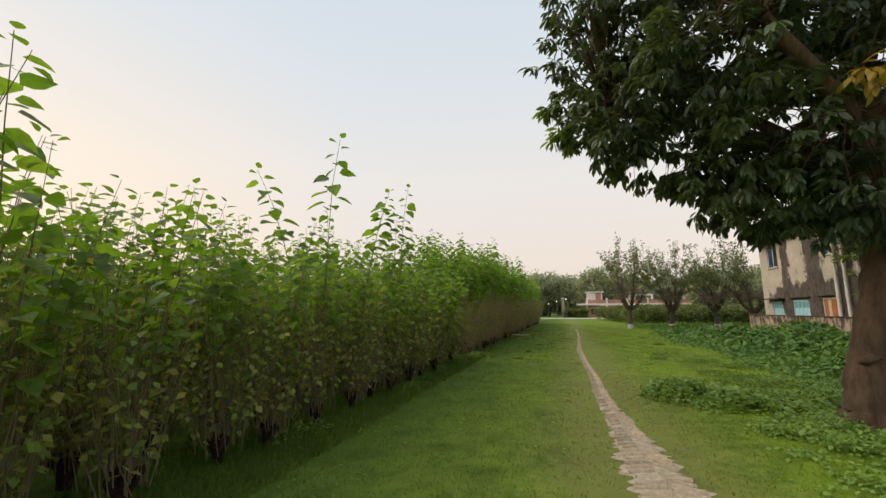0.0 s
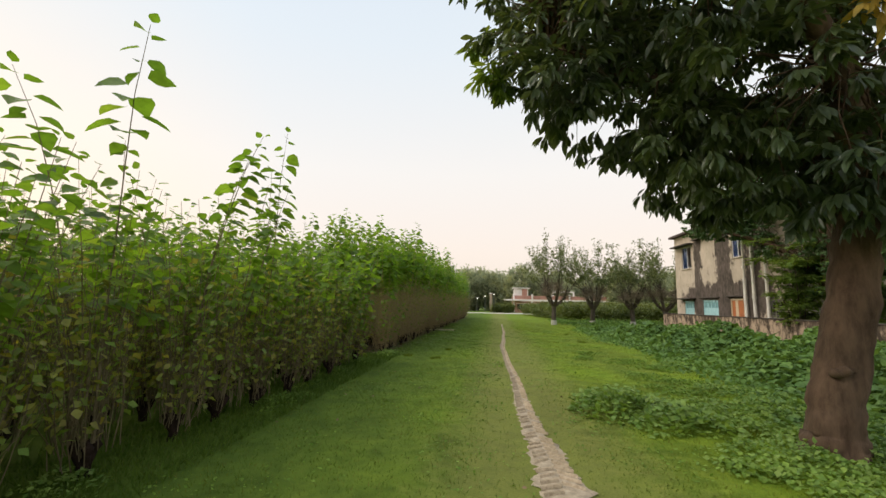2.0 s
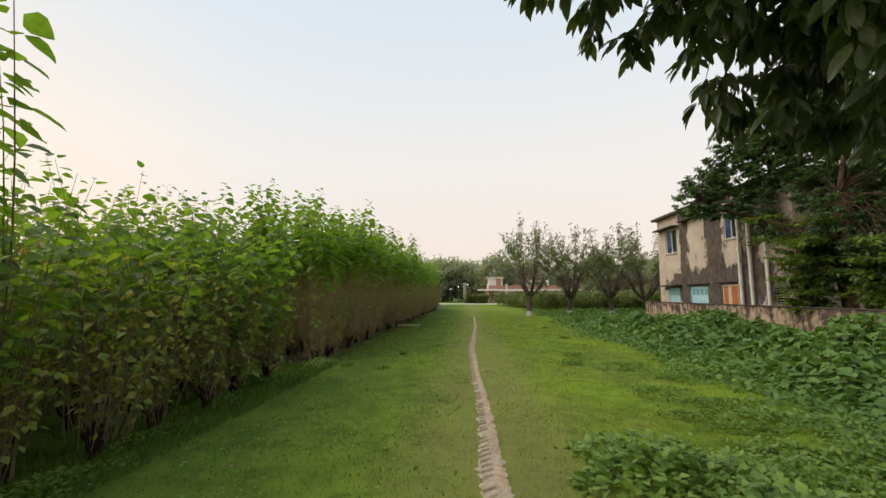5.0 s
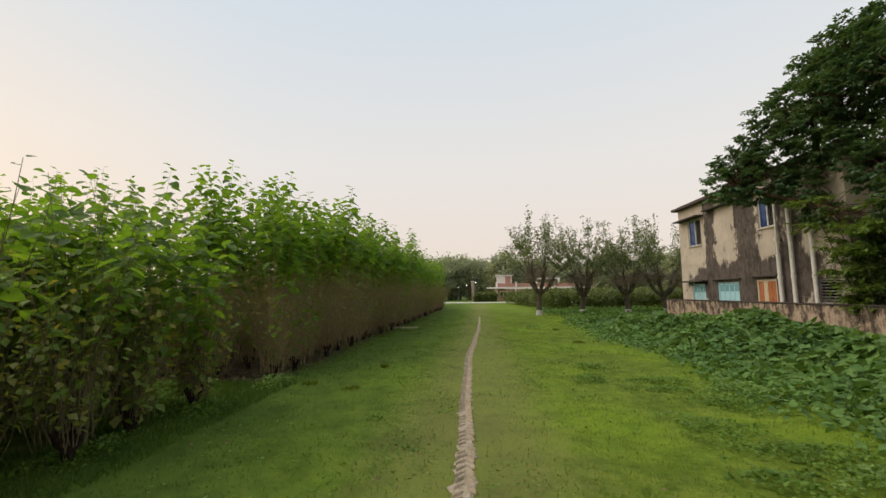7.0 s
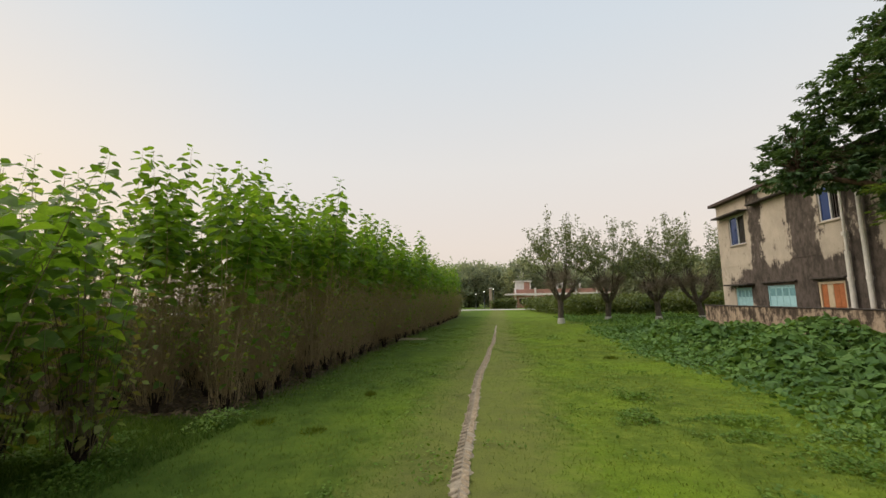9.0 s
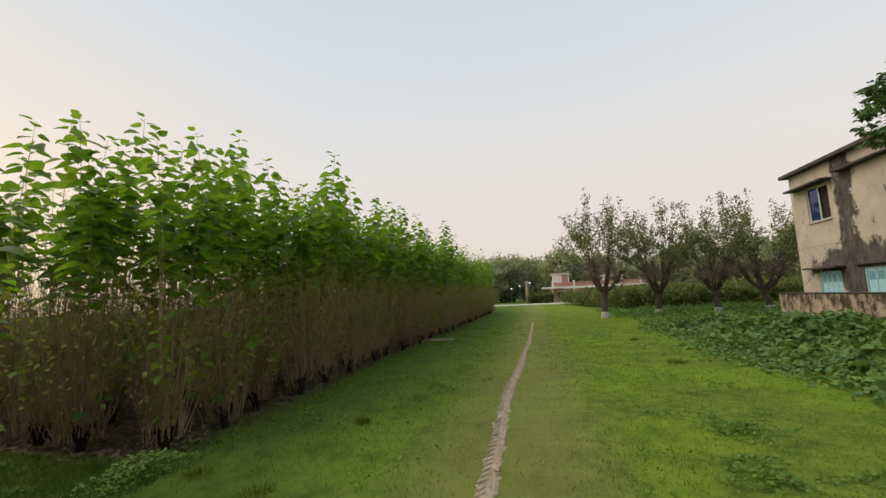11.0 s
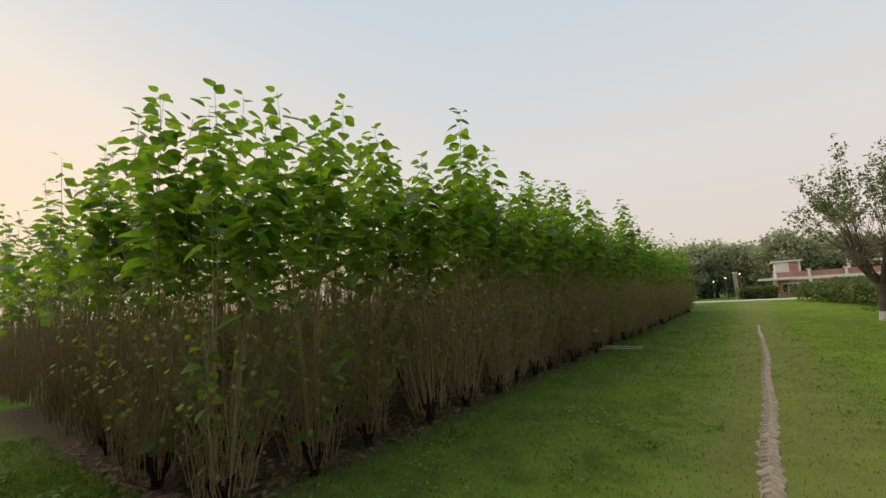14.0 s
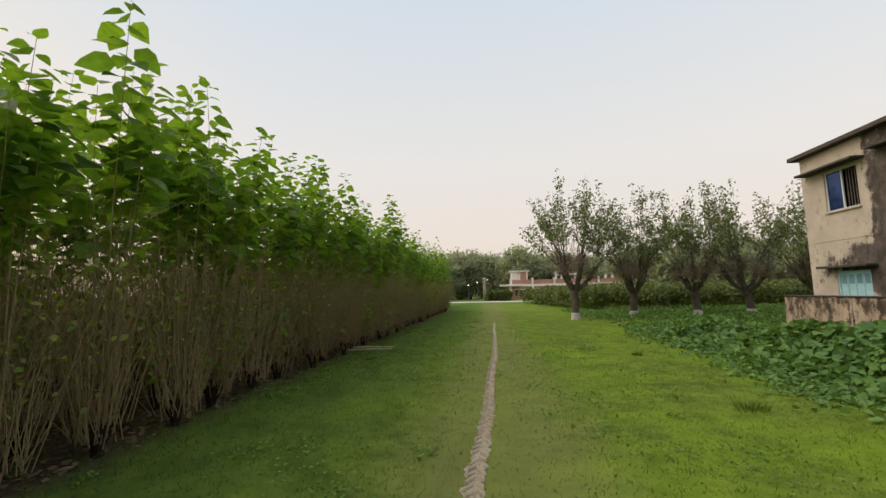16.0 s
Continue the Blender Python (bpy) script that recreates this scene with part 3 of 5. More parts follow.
# ---- trees ----
def blob_points(rng, centre, radii, count, shell=0.55, lumps=7, lump_amp=0.22, floor=None):
    """Points in an uneven ellipsoid, more of them towards its outside, with gaps between lumps."""
    d = rng.normal(0, 1, (count, 3))
    d /= np.linalg.norm(d, axis=1, keepdims=True)
    dirs = rng.normal(0, 1, (lumps * 3, 3))
    dirs /= np.linalg.norm(dirs, axis=1, keepdims=True)
    near = (d @ dirs.T).max(axis=1)
    r = (shell + (1 - shell) * rng.random(count) ** 0.6) * (1 - lump_amp + lump_amp * 2.2 * (near - 0.75))
    p = np.array(centre) + d * r[:, None] * np.array(radii)
    return (p, d) if floor is None else (p[p[:, 2] > floor], d[p[:, 2] > floor])


def clumps(rng, centres, outward, per, spread, length, width, droop, shape):
    """Whorls of leaves round many twig ends."""
    n = len(centres)
    at = np.repeat(centres, per, axis=0) + rng.normal(0, spread, (n * per, 3))
    way = rng.normal(0, 0.7, (n * per, 3)) + np.repeat(outward, per, axis=0) * 0.8
    way[:, 2] -= droop
    L = length * rng.uniform(0.65, 1.2, n * per)
    return leaves(at, way, L, L * width, shape, rng=rng)


def twig_lines(rng, ends, hubs, k=4):
    """Thin branches from the nearest hub of the limbs out to the twig ends."""
    hubs = np.array(hubs)
    near = hubs[np.argmin(((ends[:, None] - hubs[None]) ** 2).sum(-1), axis=1)]
    t = np.linspace(0, 1, k)[None, :, None]
    p = near[:, None] + (ends - near)[:, None] * t
    p[:, 1:-1] += rng.normal(0, 0.12, (len(ends), k - 2, 3))
    p[:, 1:-1, 2] += 0.12
    return p


def spray_crown(rng, lobes, per_area, length, width, keep, shape, leaf_count=15, droop=0.85):
    """Whorls of leaves over many rounded lobes (x, y, z, radius, flatness): each whorl hangs round its twig's end. Gives the twig ends and the leaves."""
    ends, outs = [], []
    for x, y, z, r, flat in lobes:
        n = int(per_area * r * r)
        d = rng.normal(0, 1, (n, 3))
        d /= np.linalg.norm(d, axis=1, keepdims=True)
        q = (0.55 + 0.45 * rng.random(n) ** 0.5)[:, None] * (1 + 0.16 * np.sin(d @ rng.normal(0, 4, (3, 1)) + rng.uniform(0, 6)))
        ends.append(np.array((x, y, z)) + d * q * r * np.array((1, 1, flat)))
        outs.append(d)
    ends, outs = np.concatenate(ends), np.concatenate(outs)
    ok = keep(ends)
    ends, outs = ends[ok], outs[ok]
    n = len(ends)
    m = n * leaf_count
    a = np.tile(np.arange(leaf_count) * 2.4, n) + np.repeat(rng.uniform(0, 6.3, n), leaf_count)
    ring = np.stack([np.cos(a), np.sin(a), np.zeros(m)], axis=1)
    way = ring * rng.uniform(0.5, 1.2, (m, 1)) + np.repeat(outs, leaf_count, axis=0) * 0.45
    way[:, 2] += rng.normal(-droop, 0.3, m) + 0.25 * np.repeat(outs[:, 2], leaf_count)
    at = np.repeat(ends, leaf_count, axis=0) + ring * 0.03 + np.repeat(outs, leaf_count, axis=0) * rng.uniform(-0.14, 0.04, (m, 1))
    L = length * rng.uniform(0.7, 1.2, m)
    return ends, leaves(at, way, L, L * width, shape, 0.35, rng)


def big_tree():
    rng = np.random.default_rng(21)
    base = (3.84, 7.25)
    tree = empty("broadleaf_tree", *base, 0)
    chains = [
        [(-0.05, 0, -0.2, 0.36), (-0.04, 0.0, 0.03, 0.295), (0.0, 0.01, 0.25, 0.26), (0.09, 0.03, 0.7, 0.24), (0.28, 0.05, 1.4, 0.23), (0.45, 0.1, 2.1, 0.225), (0.6, 0.15, 2.8, 0.23), (0.66, 0.15, 3.2, 0.24)],
        [(0.6, 0.15, 2.9, 0.19), (-0.2, 0.4, 4.0, 0.15), (-1.3, 0.6, 4.7, 0.12), (-3.0, 0.3, 5.2, 0.05)],
        [(0.55, 0.15, 2.9, 0.26), (0.7, 0.3, 4.4, 0.2), (0.7, 0.6, 6.4, 0.13), (0.4, 0.5, 8.8, 0.05)],
        [(0.55, 0.15, 2.8, 0.22), (1.4, 0.7, 3.9, 0.15), (2.4, 1.4, 5.0, 0.08)],
        [(0.5, 0.15, 2.9, 0.20), (-0.1, -0.7, 4.2, 0.13), (-1.2, -1.3, 5.4, 0.07)],
        [(0.5, 0.15, 2.9, 0.20), (0.3, 1.0, 4.2, 0.13), (-0.6, 1.6, 5.4, 0.08), (-1.4, 1.9, 6.2, 0.04)],
        [(0.55, 0.15, 2.8, 0.20), (1.5, -0.6, 4.2, 0.13), (2.6, -1.2, 5.6, 0.06)],
    ]
    limb_mesh("trunk", chains[:1], BARK, tree, 22, 0.05)
    tagged(limb_mesh("branch_scar", [[(-0.06, -0.1, 0.84, 0.02), (-0.06, -0.15, 0.87, 0.06), (0.02, -0.18, 0.9, 0.06), (0.14, -0.17, 0.91, 0.02)]], BARK, tree, 8, 0.2), "knotted scar in the bark")
    for c in chains[1:]:
        limb_mesh("limb", [c], BARK, tree, 10, 0.05)
    hubs = [p[:3] for c in chains[1:] for p in c[1:]]
    lobes = [(-3.1, 0.0, 4.95, 0.95, 0.75), (-3.2, 0.4, 6.1, 1.0, 0.8), (-3.0, -0.5, 7.3, 1.2, 0.8), (-2.2, 0.3, 4.3, 1.1, 0.8), (-3.0, -0.3, 4.3, 0.7, 0.8), (-1.5, -0.3, 3.5, 0.8, 0.7), (-2.0, 0.9, 5.6, 1.3, 0.8), (-1.7, -0.9, 5.0, 1.2, 0.7),
             (-1.2, 0.5, 3.75, 1.05, 0.7), (-0.9, -0.7, 4.0, 1.1, 0.75), (-0.7, 0.3, 3.2, 0.9, 0.8), (-0.1, 0.9, 3.6, 1.0, 0.8), (0.0, -0.6, 3.05, 0.85, 0.85), (0.7, -0.5, 2.95, 0.8, 0.8),
             (1.2, 0.6, 3.2, 1.0, 0.8), (1.7, -0.5, 3.5, 1.1, 0.8), (2.5, 0.5, 3.8, 1.3, 0.8), (0.2, 0.2, 5.0, 1.4, 0.8), (-0.9, 1.0, 6.6, 1.6, 0.8), (-1.6, -0.6, 7.2, 1.6, 0.8),
             (0.6, -0.8, 6.6, 1.7, 0.8), (1.8, 0.6, 5.4, 1.6, 0.8), (2.9, -0.4, 5.6, 1.6, 0.8), (3.6, 0.6, 6.4, 1.5, 0.8), (-0.6, 0.2, 8.6, 1.7, 0.8), (-2.4, 0.4, 8.6, 1.3, 0.8), (1.4, 0.3, 8.4, 1.8, 0.8), (2.8, 0.0, 7.8, 1.6, 0.8), (0.3, 0.2, 10.0, 1.5, 0.8)]

    def keep(p):      # the ragged underside, lower near the trunk, higher out to the tips and the back
        under = np.interp(p[:, 0], (-4.2, -3.5, -2.3, -1.75, -1.6, -1.0, -0.6, 0.3, 3.0), (4.1, 3.6, 3.25, 3.1, 2.6, 2.4, 2.15, 2.3, 2.35))
        return (p[:, 2] > under + 0.22 * np.maximum(p[:, 1], 0) + 1.2 * np.maximum(p[:, 1] - 0.9, 0) + rng.normal(0, 0.06, len(p))) & (p[:, 1] > -2.3)
    ends, fol = spray_crown(rng, lobes, 74, 0.2, 0.34, keep, (OVAL_V, LEAF_F), 14)
    pick = rng.random(len(ends)) < 0.3
    tl = twig_lines(rng, ends[pick], hubs)
    tagged(mesh_object("twig_mass", *tubes(tl, np.tile((0.02, 0.013, 0.008, 0.004), (len(tl), 1)), 3), BARK, tree), kind="stuff")
    mesh_object("crown", *fol, MANGO, tree, "dark glossy drooping leaves")
    # a few young and yellow leaves
    _, young = spray_crown(rng, [(-3.75, -0.2, 4.5, 0.28, 0.8), (-3.95, 0.1, 5.15, 0.2, 0.8)], 150, 0.19, 0.32, lambda p: p[:, 2] > 0, (OVAL_V, LEAF_F), 12)
    mesh_object("young_leaves", *young, SHRUB, tree, "lighter young leaves at the branch tip")
    _, old = spray_crown(rng, [(-0.35, -1.5, 4.35, 0.2, 1.0)], 130, 0.19, 0.34, lambda p: p[:, 2] > 0, (OVAL_V, LEAF_F), 9)
    mesh_object("yellow_leaves", *old, YELLOWED, tree, "a sprig of yellowed leaves")
    tagged(tree, "large dark broadleaf tree with a brown leaning trunk in grass", "tree")


def yard_tree():
    rng = np.random.default_rng(22)
    ox, oy = 12.4, 18.9
    tree = empty("broadleaf_tree", ox, oy, -0.2)
    chains = [[(0, 0, -0.1, 0.3), (0.05, 0, 0.6, 0.24), (0, 0.1, 2.2, 0.2), (-0.1, 0.2, 3.2, 0.2)],
              [(-0.1, 0.2, 3.0, 0.15), (-0.8, 1.6, 4.4, 0.1), (-2.6, 3.0, 5.4, 0.05)], [(-0.1, 0.2, 3.1, 0.15), (0.1, 0.9, 5.5, 0.11), (-0.4, 2.0, 7.6, 0.08), (0.3, 2.4, 9.6, 0.04)],
              [(-0.1, 0.2, 3.0, 0.14), (-0.5, -0.6, 5.0, 0.1), (-0.4, -1.0, 7.0, 0.04)], [(-0.1, 0.2, 3.0, 0.14), (1.2, -0.3, 4.8, 0.1), (2.4, -0.4, 7.0, 0.04)]]
    limb_mesh("trunk", chains[:1], BARK, tree, 12)
    for c in chains[1:]:
        limb_mesh("limb", [c], BARK, tree, 8)
    hubs = [p[:3] for c in chains[1:] for p in c[1:]]
    spots = [(9.5, 22.0, 5.35, 0.85), (9.9, 22.3, 6.1, 0.8), (10.6, 21.8, 5.3, 0.95), (11.1, 22.0, 6.3, 1.0), (11.5, 21.2, 5.0, 0.9), (11.7, 20.9, 4.2, 0.75), (11.0, 21.9, 7.7, 0.8), (11.7, 21.6, 8.3, 0.9),
             (12.2, 21.4, 7.0, 1.0), (12.7, 21.8, 9.4, 0.9), (13.5, 21.3, 10.2, 1.0), (13.4, 21.0, 8.4, 1.1), (12.6, 20.2, 6.2, 1.1), (13.4, 19.8, 7.2, 1.2), (12.1, 19.2, 5.2, 1.0), (13.0, 18.6, 6.0, 1.2),
             (12.0, 18.2, 4.2, 0.9), (13.1, 17.8, 4.4, 1.0), (14.4, 20.6, 9.2, 1.2), (14.8, 19.4, 7.6, 1.3), (14.2, 18.0, 6.6, 1.3), (13.0, 17.2, 7.4, 1.1), (12.2, 17.4, 3.0, 0.9), (12.4, 18.9, 8.2, 1.1), (13.4, 19.2, 9.6, 1.1), (12.6, 17.0, 5.6, 1.0), (12.3, 18.3, 2.4, 0.9), (12.7, 17.3, 1.7, 0.9), (13.1, 18.9, 3.3, 1.1), (12.2, 19.4, 3.4, 0.8), (12.9, 16.4, 3.2, 1.0), (13.6, 16.6, 1.8, 1.1),
             (11.4, 20.9, 7.0, 0.9), (11.6, 20.4, 6.2, 0.9), (12.0, 20.0, 7.7, 1.1), (12.6, 19.8, 8.9, 1.1), (10.4, 22.4, 6.7, 0.7), (12.3, 21.0, 9.0, 0.8)]
    lobes = [(x - ox, y - oy, z + 0.2, r, 0.75) for x, y, z, r in spots]

    def keep(p):      # clear of the house, and open below
        clear = (p[:, 0] + ox > 11.75) & (p[:, 1] + oy > 20.1) & (p[:, 2] < 6.75)
        return ~clear & (p[:, 2] > 0.8 + 1.1 * np.maximum(p[:, 1], 0))
    ends, fol = spray_crown(rng, lobes, 130, 0.15, 0.5, keep, (OVAL_V, LEAF_F), 16, 0.3)
    pick = rng.random(len(ends)) < 0.3
    tl = twig_lines(rng, ends[pick], hubs)
    tagged(mesh_object("twig_mass", *tubes(tl, np.tile((0.02, 0.013, 0.008, 0.004), (len(tl), 1)), 3), BARK, tree), kind="stuff")
    mesh_object("crown", *fol, YARD_TREE, tree, "dense dark green foliage")
    tagged(tree, "tall dark green tree behind the stained boundary wall", "tree")


def yard_shrub(x, y, height, seed, lean):
    """A straggling shrub: leaning stems, side sprays in flat tiers."""
    rng = np.random.default_rng(seed)
    sh = empty("shrub", x, y, -0.2)
    lines, rad, _ = shoot_lines(rng, 10, (height * 0.55, height), lean, 0.1, 7)
    for q in range(10):
        mesh_object("stem", *tubes(lines[q:q + 1], rad[q:q + 1] * 2.2, 5), BARK_GREY, sh)
    at = np.repeat(lines[:, 2:].reshape(-1, 3), 9, axis=0)
    a = rng.uniform(0, 6.3, len(at))
    tip = at + np.stack([np.cos(a), np.sin(a), rng.normal(0.05, 0.12, len(at))], axis=1) * rng.uniform(0.25, 0.75, (len(at), 1))
    t = np.linspace(0, 1, 3)[None, :, None]
    tagged(mesh_object("twig_mass", *tubes(at[:, None] + (tip - at)[:, None] * t, np.tile((0.006, 0.004, 0.002), (len(at), 1)), 3), BARK_GREY, sh), kind="stuff")
    k = 16
    f = rng.uniform(0.2, 1.05, (len(at), k, 1))
    p = (at[:, None] + (tip - at)[:, None] * f).reshape(-1, 3) + rng.normal(0, 0.03, (len(at) * k, 3))
    way = np.repeat(tip - at, k, axis=0) + rng.normal(0, 0.35, p.shape) * (1, 1, 0.4) - (0, 0, 0.12)
    L = rng.uniform(0.12, 0.23, len(p))
    mesh_object("foliage", *leaves(p, way, L, L * 0.46, (LONG_V, LONG_F), 0.3, rng), SHRUB, sh, "light green feathery foliage")
    tagged(sh, "light green straggling shrub behind the boundary wall", "shrub", "shrubs behind the wall")


def pollard(x, y, height, seed, spread, grey=True):
    """A pollarded tree: limewashed foot, stout arms with knotted heads, thin upright shoots with sparse leaves."""
    rng = np.random.default_rng(seed)
    tree = empty("pollarded_tree", x, y, float(ground_z(x, y)))
    th = rng.uniform(1.35, 1.65)
    lean = rng.normal(0, 0.06, 2)
    top = (lean[0] * th, lean[1] * th, th)
    trunk = [(0, 0, -0.1, 0.24), (0, 0, 0.45, 0.19), (lean[0] * 0.8, lean[1] * 0.8, 0.9, 0.175), (*top, 0.2)]
    limb_mesh("trunk", [trunk], BARK_GREY, tree, 12, 0.06, seed=seed)
    smooth_all(mesh_object("limewash_band", *tubes(np.array([[(0, 0, -0.02), (0, 0, 0.16), (0, 0, 0.36)]]), np.array([[0.262, 0.24, 0.215]]), 16), LIME, tree, "whitewashed foot of the trunk"))
    hubs = []
    n = 5 + seed % 2
    for k in range(n):
        a = 2 * np.pi * k / n + rng.uniform(-.3, .3)
        r = spread * rng.uniform(0.3, 0.62)
        hz = th + rng.uniform(0.75, 1.5)
        end = (top[0] + r * math.cos(a), top[1] + r * math.sin(a), hz)
        mid = (top[0] + r * 0.62 * math.cos(a), top[1] + r * 0.62 * math.sin(a), th + (hz - th) * 0.35)
        limb_mesh("arm", [[(top[0], top[1], th - 0.15, 0.14), (*mid, 0.12), (*end, 0.12), (end[0], end[1], hz + 0.12, 0.05)]], BARK_GREY, tree, 8, 0.12, seed=seed * 10 + k)
        hubs.append(end)
    hubs = np.array(hubs)
    # knotted heads: dense short dead twigs
    m = 950
    o = hubs[rng.integers(n, size=m)] + rng.normal(0, 0.16, (m, 3))
    way = rng.normal(0, 1, (m, 3)) * (1, 1, 0.6)
    way[:, 2] += 0.35
    way *= (rng.uniform(0.25, 0.75, m) / np.linalg.norm(way, axis=1))[:, None]
    t = np.linspace(0, 1, 3)[None, :, None]
    mesh_object("dead_brushwood", *tubes(o[:, None] + way[:, None] * t, np.tile((0.008, 0.006, 0.003), (m, 1)), 3), POLLARD_TWIG, tree, "knotted heads of dry brown twigs")
    at = o + way * rng.uniform(0.4, 1, (m, 1))
    mesh_object("dry_foliage", *leaves(at, rng.normal(0, 1, (m, 3)), 0.13, 0.06, (LITE_V, LITE_F), rng=rng), POLLARD_TWIG, tree, "withered brown leaves")
    # upright shoots
    m = 125
    h = hubs[rng.integers(n, size=m)]
    tip = h.copy()
    od = h[:, :2] - np.array(top[:2]) + rng.normal(0, 0.4, (m, 2))
    od /= np.linalg.norm(od, axis=1, keepdims=True)
    tilt = np.radians(54 * rng.random(m) ** 0.7)
    reach = (height - h[:, 2]) * (1.0 - 0.42 * tilt / np.radians(54)) * rng.uniform(0.62, 1.0, m)
    rise, outd = reach * np.cos(tilt), od * (reach * np.sin(tilt))[:, None]
    k = 6
    t = np.linspace(0, 1, k)[None, :, None]
    line = h[:, None] + np.concatenate([outd, rise[:, None]], axis=1)[:, None] * np.concatenate([t ** 1.1, t ** 1.1, t], axis=2)
    line[:, 1:, :2] += rng.normal(0, 0.06, (m, k - 1, 2)).cumsum(1)
    mesh_object("stem_growth", *tubes(line, np.linspace(0.011, 0.003, k)[None].repeat(m, 0), 3), BARK_GREY, tree, "thin upright shoots")
    s = np.repeat(rng.uniform(0.3, 1.0, (m, 7)) ** 0.45, 5, axis=1)[:, :34]      # leaves in small bunches, most of them far out
    idx = s * (k - 1)
    i0 = np.minimum(idx.astype(int), k - 2)
    fr = (idx - i0)[..., None]
    rows = np.arange(m)[:, None]
    p = line[rows, i0] * (1 - fr) + line[rows, i0 + 1] * fr
    p = p.reshape(-1, 3) + rng.normal(0, 0.09, (m * 34, 3))
    w = rng.normal(0, 1, p.shape)
    w[:, 2] -= 0.4
    mesh_object("foliage", *leaves(p, w, rng.uniform(0.12, 0.22, len(p)), rng.uniform(0.07, 0.11, len(p)), (LITE_V, LITE_F), rng=rng), POLLARD, tree, "sparse grey-green leaves")
    tagged(tree, "pollarded tree with thin upright shoots and a whitewashed foot", "tree", "row of pollarded trees")


big_tree()
yard_tree()
yard_shrub(11.72, 19.6, 5.0, 23, (0.1, 0.3))
yard_shrub(12.5, 17.4, 3.4, 24, (0.15, 0.45))
for x, y, hh, sd, sp in ((4.95, 37.9, 8.3, 31, 1.8), (8.35, 39.2, 7.7, 32, 1.4), (11.6, 39.0, 8.0, 33, 1.5), (14.5, 39.3, 8.4, 34, 1.7), (18.0, 39.5, 7.8, 35, 1.6)):
    pollard(x, y, hh, sd, sp)


# ---- green plot behind the pollards ----
def far_plot():
    rng = np.random.default_rng(41)
    P = []
    for x in np.arange(4.5, 42, 0.55):
        for y in np.arange(47, 70, 0.8):
            if x < 7.3 - (y - 47) * 0.13:
                continue
            edge = y < 51 or x < 9.5 - (y - 47) * 0.13
            P.append((x + rng.normal(0, 0.15), y + rng.normal(0, 0.2), edge))
    c, d = [], []
    for x, y, edge in P:
        h = rng.uniform(1.35, 1.9)
        k = 26 if edge else 9
        z = rng.uniform(0.1 if edge else 0.9, 1.0, k) ** 0.7 * h
        c.append(np.stack([x + rng.normal(0, 0.28, k), y + rng.normal(0, 0.28, k), z], axis=1))
    c = np.concatenate(c)
    d = rng.normal(0, 0.6, c.shape) + (0, 0, 0.5)
    ob = mesh_object("mulberry_hedge", *clumps(rng, c, d, 4, 0.12, 0.24, 0.75, 0.1, (LITE_V, LITE_F)), MULBERRY_FAR)
    tagged(ob, "low dense plot of young green mulberry plants", "hedge", kind="stuff")


far_plot()


def far_tree(x, y, w, h, seed, count=330):
    rng = np.random.default_rng(seed)
    tree = empty("far_tree", x, y, 0)
    limb_mesh("trunk", [[(0, 0, -0.2, 0.3), (0.1, 0, h * 0.3, 0.22), (0, 0.1, h * 0.6, 0.1)]], BARK_GREY, tree, 8)
    c, d = blob_points(rng, (0, 0, h * 0.48), (w, w * 0.7, h * 0.52), count, 0.5, 7, 0.28, 0.15)
    mesh_object("crown", *clumps(rng, c, d, 22, 0.55, 0.62, 0.7, 0.1, (LITE_V, LITE_F)), FAR_TREE_HAZED, tree)
    tagged(tree, "green tree in the far tree line, distance haze painted into its pale leaves", "tree", "far tree line")


_r = np.random.default_rng(51)
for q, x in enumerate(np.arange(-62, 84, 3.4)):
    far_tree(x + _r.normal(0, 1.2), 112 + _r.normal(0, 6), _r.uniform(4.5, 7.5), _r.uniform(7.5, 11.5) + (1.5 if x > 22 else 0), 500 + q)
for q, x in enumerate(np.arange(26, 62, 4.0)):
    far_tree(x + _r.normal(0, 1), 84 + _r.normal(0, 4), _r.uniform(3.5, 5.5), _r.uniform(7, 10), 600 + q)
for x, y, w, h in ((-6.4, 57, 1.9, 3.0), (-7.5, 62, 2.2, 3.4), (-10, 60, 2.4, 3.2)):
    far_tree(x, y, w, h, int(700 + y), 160)


